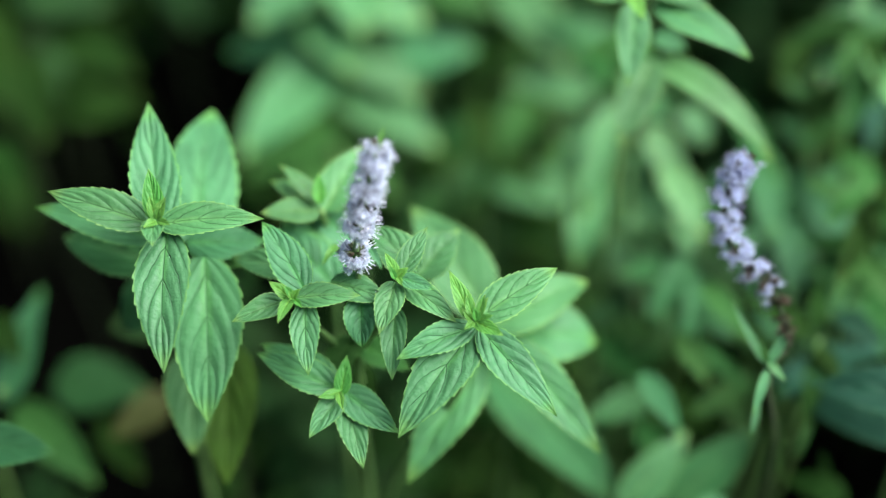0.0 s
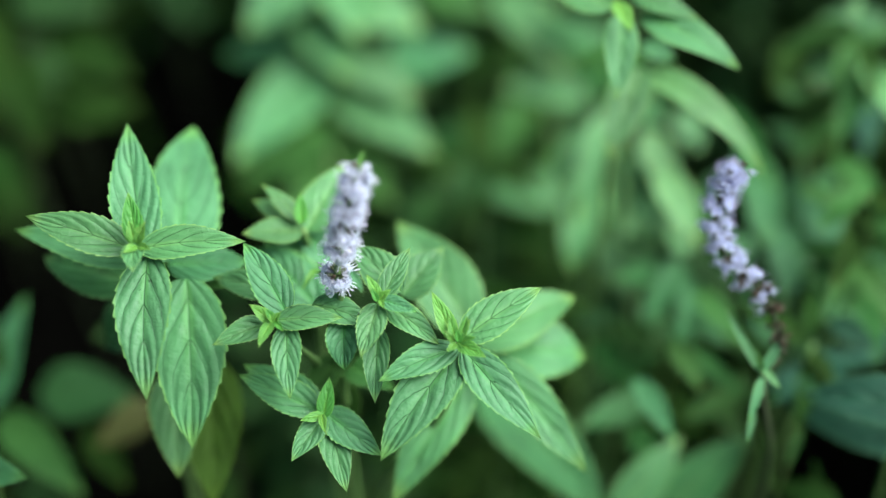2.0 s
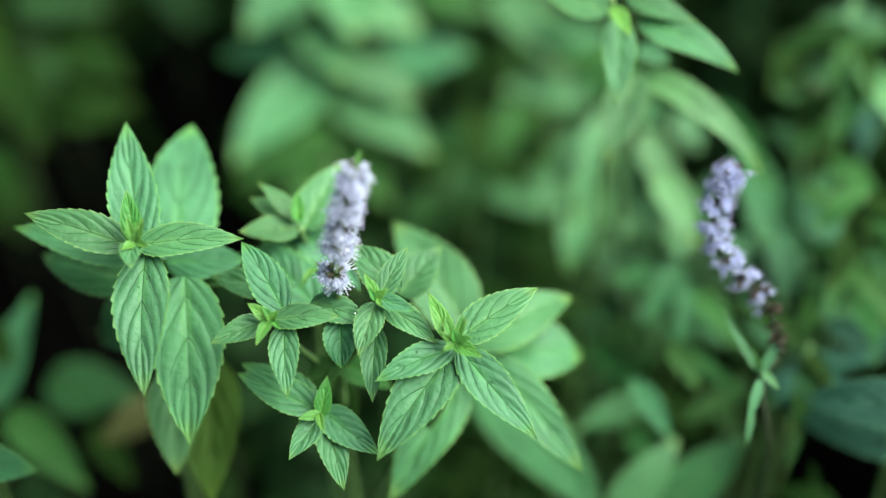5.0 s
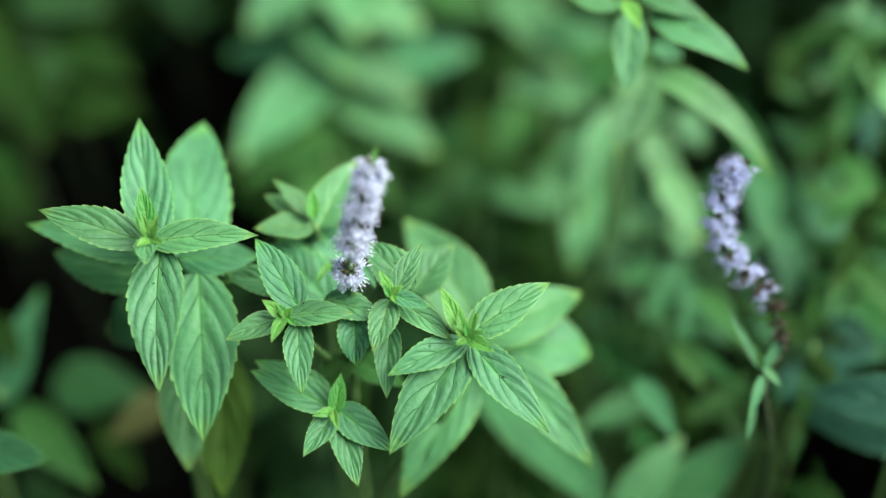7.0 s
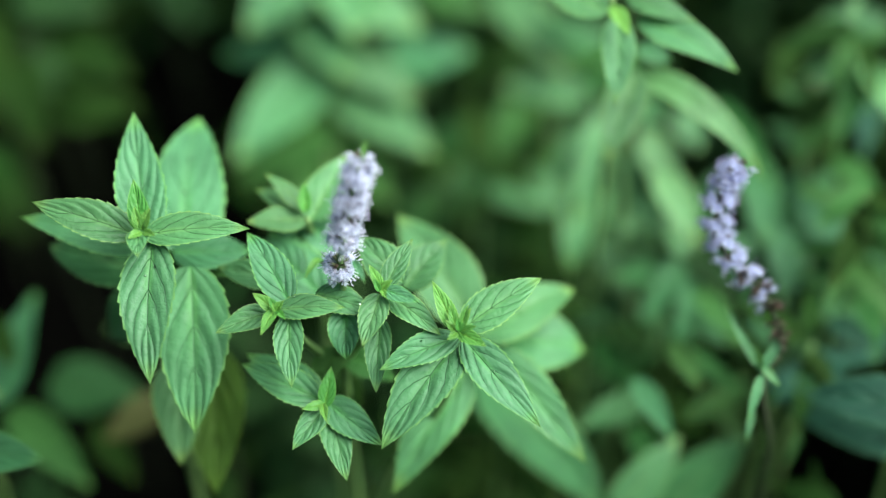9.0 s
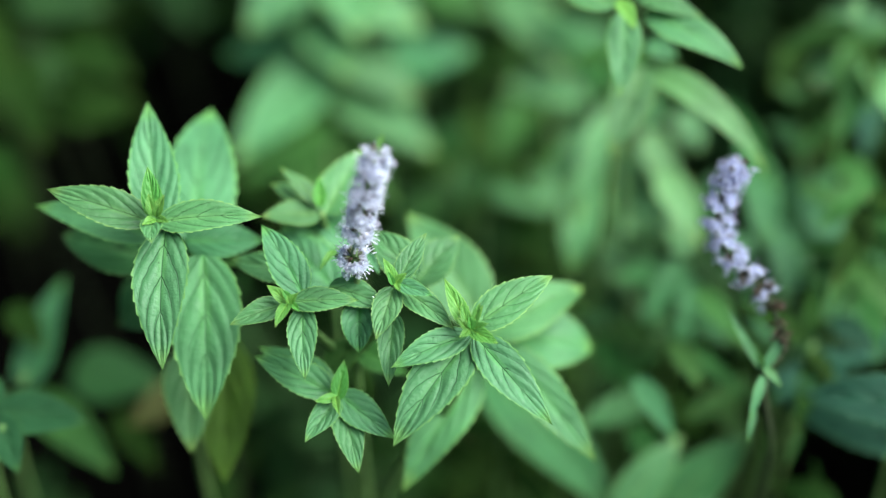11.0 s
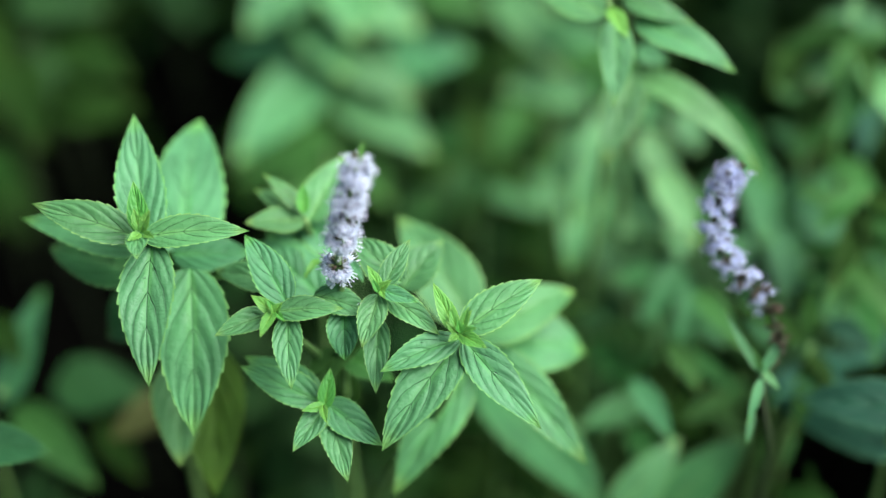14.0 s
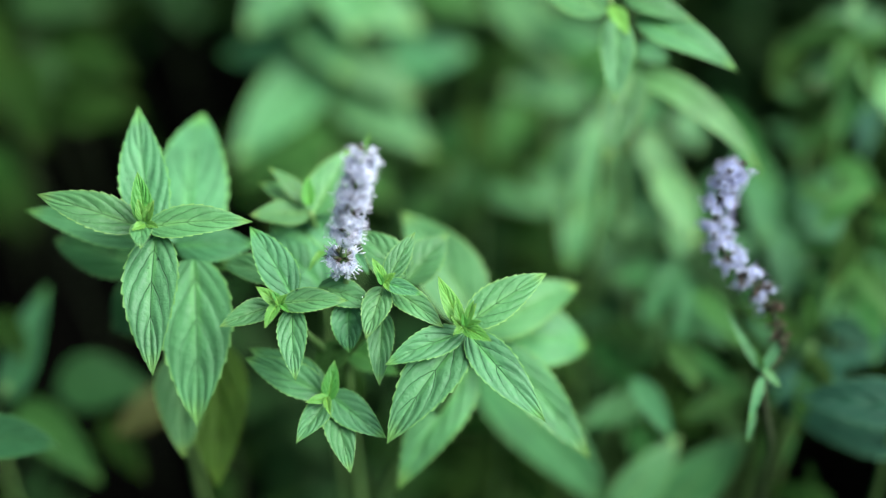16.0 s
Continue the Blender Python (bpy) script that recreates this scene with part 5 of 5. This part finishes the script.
# ---- what moves ----
def motions():
    """The plants nod in a light wind: degrees of lean toward the eye and aside, round the foot of each."""
    walk(ROSETTE_PLANT, [(t, pose(-0.115, 0.33, 0, -away, aside, spin)) for t, aside, away, spin in (
        (0, -0.000, -0.000, -0.00), (0.5, -0.029, -0.045, 0.28), (1, 0.028, -0.046, 0.04), (1.5, -0.055, -0.568, 1.36), (2, -0.209, -0.583, 0.79),
        (2.5, -0.167, -0.445, 0.90), (3, -0.178, -0.455, 0.70), (3.5, -0.227, -0.606, 0.71), (4, -0.218, -0.565, 0.75), (6.5, -0.102, -0.340, 0.68),
        (7, -0.004, -0.414, 0.93), (7.5, -0.168, -0.442, 0.47), (8, -0.078, -0.303, 0.09), (8.5, -0.030, 0.008, 0.20), (9, -0.107, -0.130, 0.37),
        (11.5, 0.147, 0.348, 0.00), (12, -0.068, 0.307, 0.00), (12.5, -0.055, 0.042, 0.00), (13, -0.062, -0.014, -0.00), (13.5, -0.078, -0.012, 0.00),
        (14, -0.091, -0.133, -0.00), (14.5, -0.104, -0.148, 0.00), (15, -0.085, -0.040, 0.00), (15.5, -0.085, -0.112, -0.00), (16, -0.045, 0.148, 0.00),
    )])
    walk(FLOWERING_PLANT, [(t, pose(-0.03, 0.345, 0, -away, aside, spin)) for t, aside, away, spin in (
        (0, -0.000, -0.000, 0.00), (0.5, -0.025, -0.062, 0.17), (1, 0.013, -0.028, 0.46), (1.5, 0.046, -0.431, -0.60), (2, -0.222, -0.471, 0.13),
        (2.5, -0.168, -0.361, -0.09), (3, -0.250, -0.377, 0.47), (3.5, -0.326, -0.495, 0.67), (4, -0.274, -0.473, 0.19), (6.5, -0.074, -0.307, -0.04),
        (7, -0.004, -0.367, 0.20), (7.5, -0.122, -0.421, -0.41), (8, -0.071, -0.316, -0.43), (8.5, 0.047, -0.027, -1.05), (9, -0.091, -0.159, -0.56),
        (11.5, 0.262, 0.182, -1.05), (12, -0.112, 0.297, 0.05), (12.5, -0.124, 0.034, 0.21), (13, -0.173, -0.024, 0.80), (13.5, -0.139, -0.033, 0.15),
        (14, -0.190, -0.138, 0.39), (14.5, -0.189, -0.173, 0.24), (15, -0.197, -0.051, 0.68), (15.5, -0.149, -0.125, 0.11), (16, -0.051, 0.063, -0.15),
    )])
    walk(BACK_ROSETTE_PLANT, [(t, pose(-0.05, 0.4, 0, -away, aside)) for t, aside, away in (
        (0, 0.00, 0.00), (0.5, -0.01, -0.06), (1, 0.05, -0.01), (1.5, -0.02, -0.44), (2, -0.24, -0.49),
        (2.5, -0.21, -0.36), (3, -0.23, -0.39), (3.5, -0.32, -0.50), (4, -0.30, -0.47), (6.5, -0.09, -0.27),
        (7, 0.00, -0.35), (7.5, -0.17, -0.42), (8, -0.10, -0.30), (8.5, -0.01, 0.02), (9, -0.13, -0.09),
        (11.5, 0.25, 0.26), (12, -0.06, 0.40), (12.5, -0.11, 0.09), (13, -0.09, 0.07), (13.5, -0.11, 0.06),
        (14, -0.17, -0.06), (14.5, -0.19, -0.10), (15, -0.15, 0.03), (15.5, -0.16, -0.04), (16, -0.05, 0.16),
    )])
    walk(STAR_PLANT, [(t, pose(0.015, 0.335, 0, -away, aside, spin)) for t, aside, away, spin in (
        (0, -0.000, -0.000, 0.00), (0.5, -0.008, -0.035, 0.00), (1, 0.042, -0.056, -0.00), (1.5, -0.072, -0.458, -0.00), (2, -0.217, -0.429, 0.00),
        (2.5, -0.165, -0.352, 0.00), (3, -0.183, -0.400, 0.00), (3.5, -0.241, -0.474, 0.00), (4, -0.237, -0.481, 0.00), (6.5, -0.184, -0.215, -0.00),
        (7, -0.072, -0.295, 0.00), (7.5, -0.240, -0.369, 0.00), (8, -0.171, -0.282, 0.00), (8.5, -0.104, 0.039, -0.00), (9, -0.165, -0.110, 0.00),
        (11.5, 0.110, -0.010, 0.00), (12, -0.069, 0.279, 0.00), (12.5, -0.072, 0.083, 0.00), (13, -0.089, 0.022, 0.00), (13.5, -0.106, -0.014, 0.00),
        (14, -0.139, -0.108, 0.00), (14.5, -0.155, -0.143, 0.00), (15, -0.118, -0.044, -0.00), (15.5, -0.131, -0.123, -0.00), (16, -0.022, 0.049, -0.00),
    )])
    walk(FADING_SPIKE_PLANT, [(t, pose(0.2, 0.4, 0, -away, aside, spin)) for t, aside, away, spin in (
        (0, -0.000, 0.000, 0.00), (0.5, -0.012, -0.011, -0.01), (1, 0.029, -0.030, -0.11), (1.5, -0.001, -0.112, -0.11), (2, -0.121, 0.114, 1.36),
        (2.5, -0.172, 0.275, 2.41), (3, -0.174, 0.282, 2.40), (3.5, -0.138, 0.180, 1.96), (4, -0.166, 0.220, 2.24), (6.5, -0.100, 0.086, 0.74),
        (7, -0.043, 0.063, 0.44), (7.5, -0.001, 0.025, 0.54), (8, -0.030, 0.054, 0.64), (8.5, 0.039, 0.120, 0.33), (9, -0.047, 0.143, 1.06),
        (11.5, -0.065, 0.111, 1.05), (12, -0.124, 0.153, 1.53), (12.5, -0.128, 0.231, 1.77), (13, -0.093, 0.147, 1.19), (13.5, -0.137, 0.188, 1.77),
        (14, -0.140, 0.143, 1.65), (14.5, -0.107, 0.180, 1.67), (15, -0.094, 0.116, 1.34), (15.5, -0.128, 0.169, 1.66), (16, -0.096, 0.150, 1.56),
    )])
    walk(OVERHANGING_PLANT, [(t, pose(0.09, 0.5, 0, -away, aside, spin)) for t, aside, away, spin in (
        (0, 0.000, 0.000, -0.00), (0.5, -0.041, -0.061, 0.15), (1, 0.075, -0.039, -0.07), (1.5, 0.333, 0.134, -1.01), (2, -0.261, -0.189, 0.93),
        (2.5, -0.434, -0.367, 2.43), (3, -0.418, -0.348, 2.21), (3.5, -0.530, -0.371, 2.49), (4, -0.603, -0.371, 2.98), (6.5, -0.099, -0.128, 0.92),
        (7, -0.001, -0.200, 0.21), (7.5, -0.387, -0.257, 2.07), (8, -0.417, -0.312, 1.94), (8.5, -0.492, -0.367, 2.49), (9, -0.494, -0.338, 2.25),
        (11.5, -0.082, -0.149, 0.34), (12, -0.569, -0.244, 2.83), (12.5, -0.473, -0.286, 1.87), (13, -0.650, -0.319, 3.09), (13.5, -0.545, -0.331, 2.30),
        (14, -0.659, -0.341, 3.08), (14.5, -0.649, -0.337, 3.16), (15, -0.621, -0.331, 2.80), (15.5, -0.671, -0.356, 2.93), (16, -0.595, -0.310, 2.82),
    )])
    walk(SIDE_PLANT, [(t, pose(-0.225, 0.33, 0, -away, aside)) for t, aside, away in (
        (0, 0.00, 0.00), (0.5, -0.02, 0.12), (1, 0.08, 0.19), (1.5, -0.60, -0.72), (2, -0.41, -0.31),
        (2.5, 0.02, 0.04), (3, -0.10, -0.04), (3.5, -0.26, -0.22), (4, -0.24, -0.14), (6.5, 0.11, 0.18),
        (7, 0.07, 0.13), (7.5, -0.38, -0.09), (8, -0.17, 0.02), (8.5, 0.14, 0.20), (9, -0.00, 0.11),
        (11.5, 1.04, 1.17), (12, 0.14, 0.16), (12.5, 0.73, 0.85), (13, 0.56, 0.58), (13.5, 0.45, 0.56),
        (14, 0.27, 0.30), (14.5, 0.44, 0.57), (15, 0.51, 0.49), (15.5, 0.30, 0.28), (16, 0.40, 0.48),
    )])
    walk(LOW_PLANT, [(t, pose(-0.23, 0.27, 0, -away, aside)) for t, aside, away in (
        (0, 0.00, 0.00), (0.5, -0.04, 0.01), (1, -0.00, 0.14), (1.5, -0.72, -1.40), (2, -0.50, -0.72),
        (2.5, 0.02, -0.28), (3, -0.12, -0.31), (3.5, -0.35, -0.63), (4, -0.33, -0.52), (6.5, 0.03, -0.26),
        (7, 0.00, -0.08), (7.5, -0.45, -0.46), (8, -0.30, -0.37), (8.5, 0.10, 0.10), (9, -0.06, -0.06),
        (11.5, 1.05, 1.72), (12, -0.04, 0.29), (12.5, 0.69, 1.24), (13, 0.44, 0.64), (13.5, 0.31, 0.63),
        (14, 0.11, 0.31), (14.5, 0.31, 0.65), (15, 0.35, 0.60), (15.5, 0.15, 0.22), (16, 0.29, 0.55),
    )])
    walk(DARK_LEAF_PLANT, [(t, pose(0.26, 0.34, 0, -away, aside, spin)) for t, aside, away, spin in (
        (0, 0.000, 0.000, 0.00), (0.5, -0.114, -0.201, -0.00), (1, 0.010, -0.013, 0.00), (1.5, -0.042, -0.167, -0.00), (2, -0.114, -0.102, 0.00),
        (2.5, -0.176, -0.050, -0.00), (3, -0.105, -0.121, -0.00), (3.5, -0.130, -0.350, 0.00), (4, -0.130, -0.360, 0.00), (6.5, -0.096, 0.081, -0.00),
        (7, -0.144, -0.114, 0.00), (7.5, -0.199, -0.198, -0.00), (8, -0.196, -0.253, 0.00), (8.5, -0.197, -0.031, 0.00), (9, -0.120, -0.140, 0.00),
        (11.5, -0.201, -0.121, 0.00), (12, -0.299, -0.139, 0.00), (12.5, -0.240, -0.158, 0.00), (13, -0.247, -0.134, -0.00), (13.5, -0.282, -0.179, -0.00),
        (14, -0.270, -0.207, 0.00), (14.5, -0.232, -0.173, 0.00), (15, -0.255, -0.221, -0.00), (15.5, -0.265, -0.224, -0.00), (16, -0.279, -0.215, -0.00),
    )])


motions()
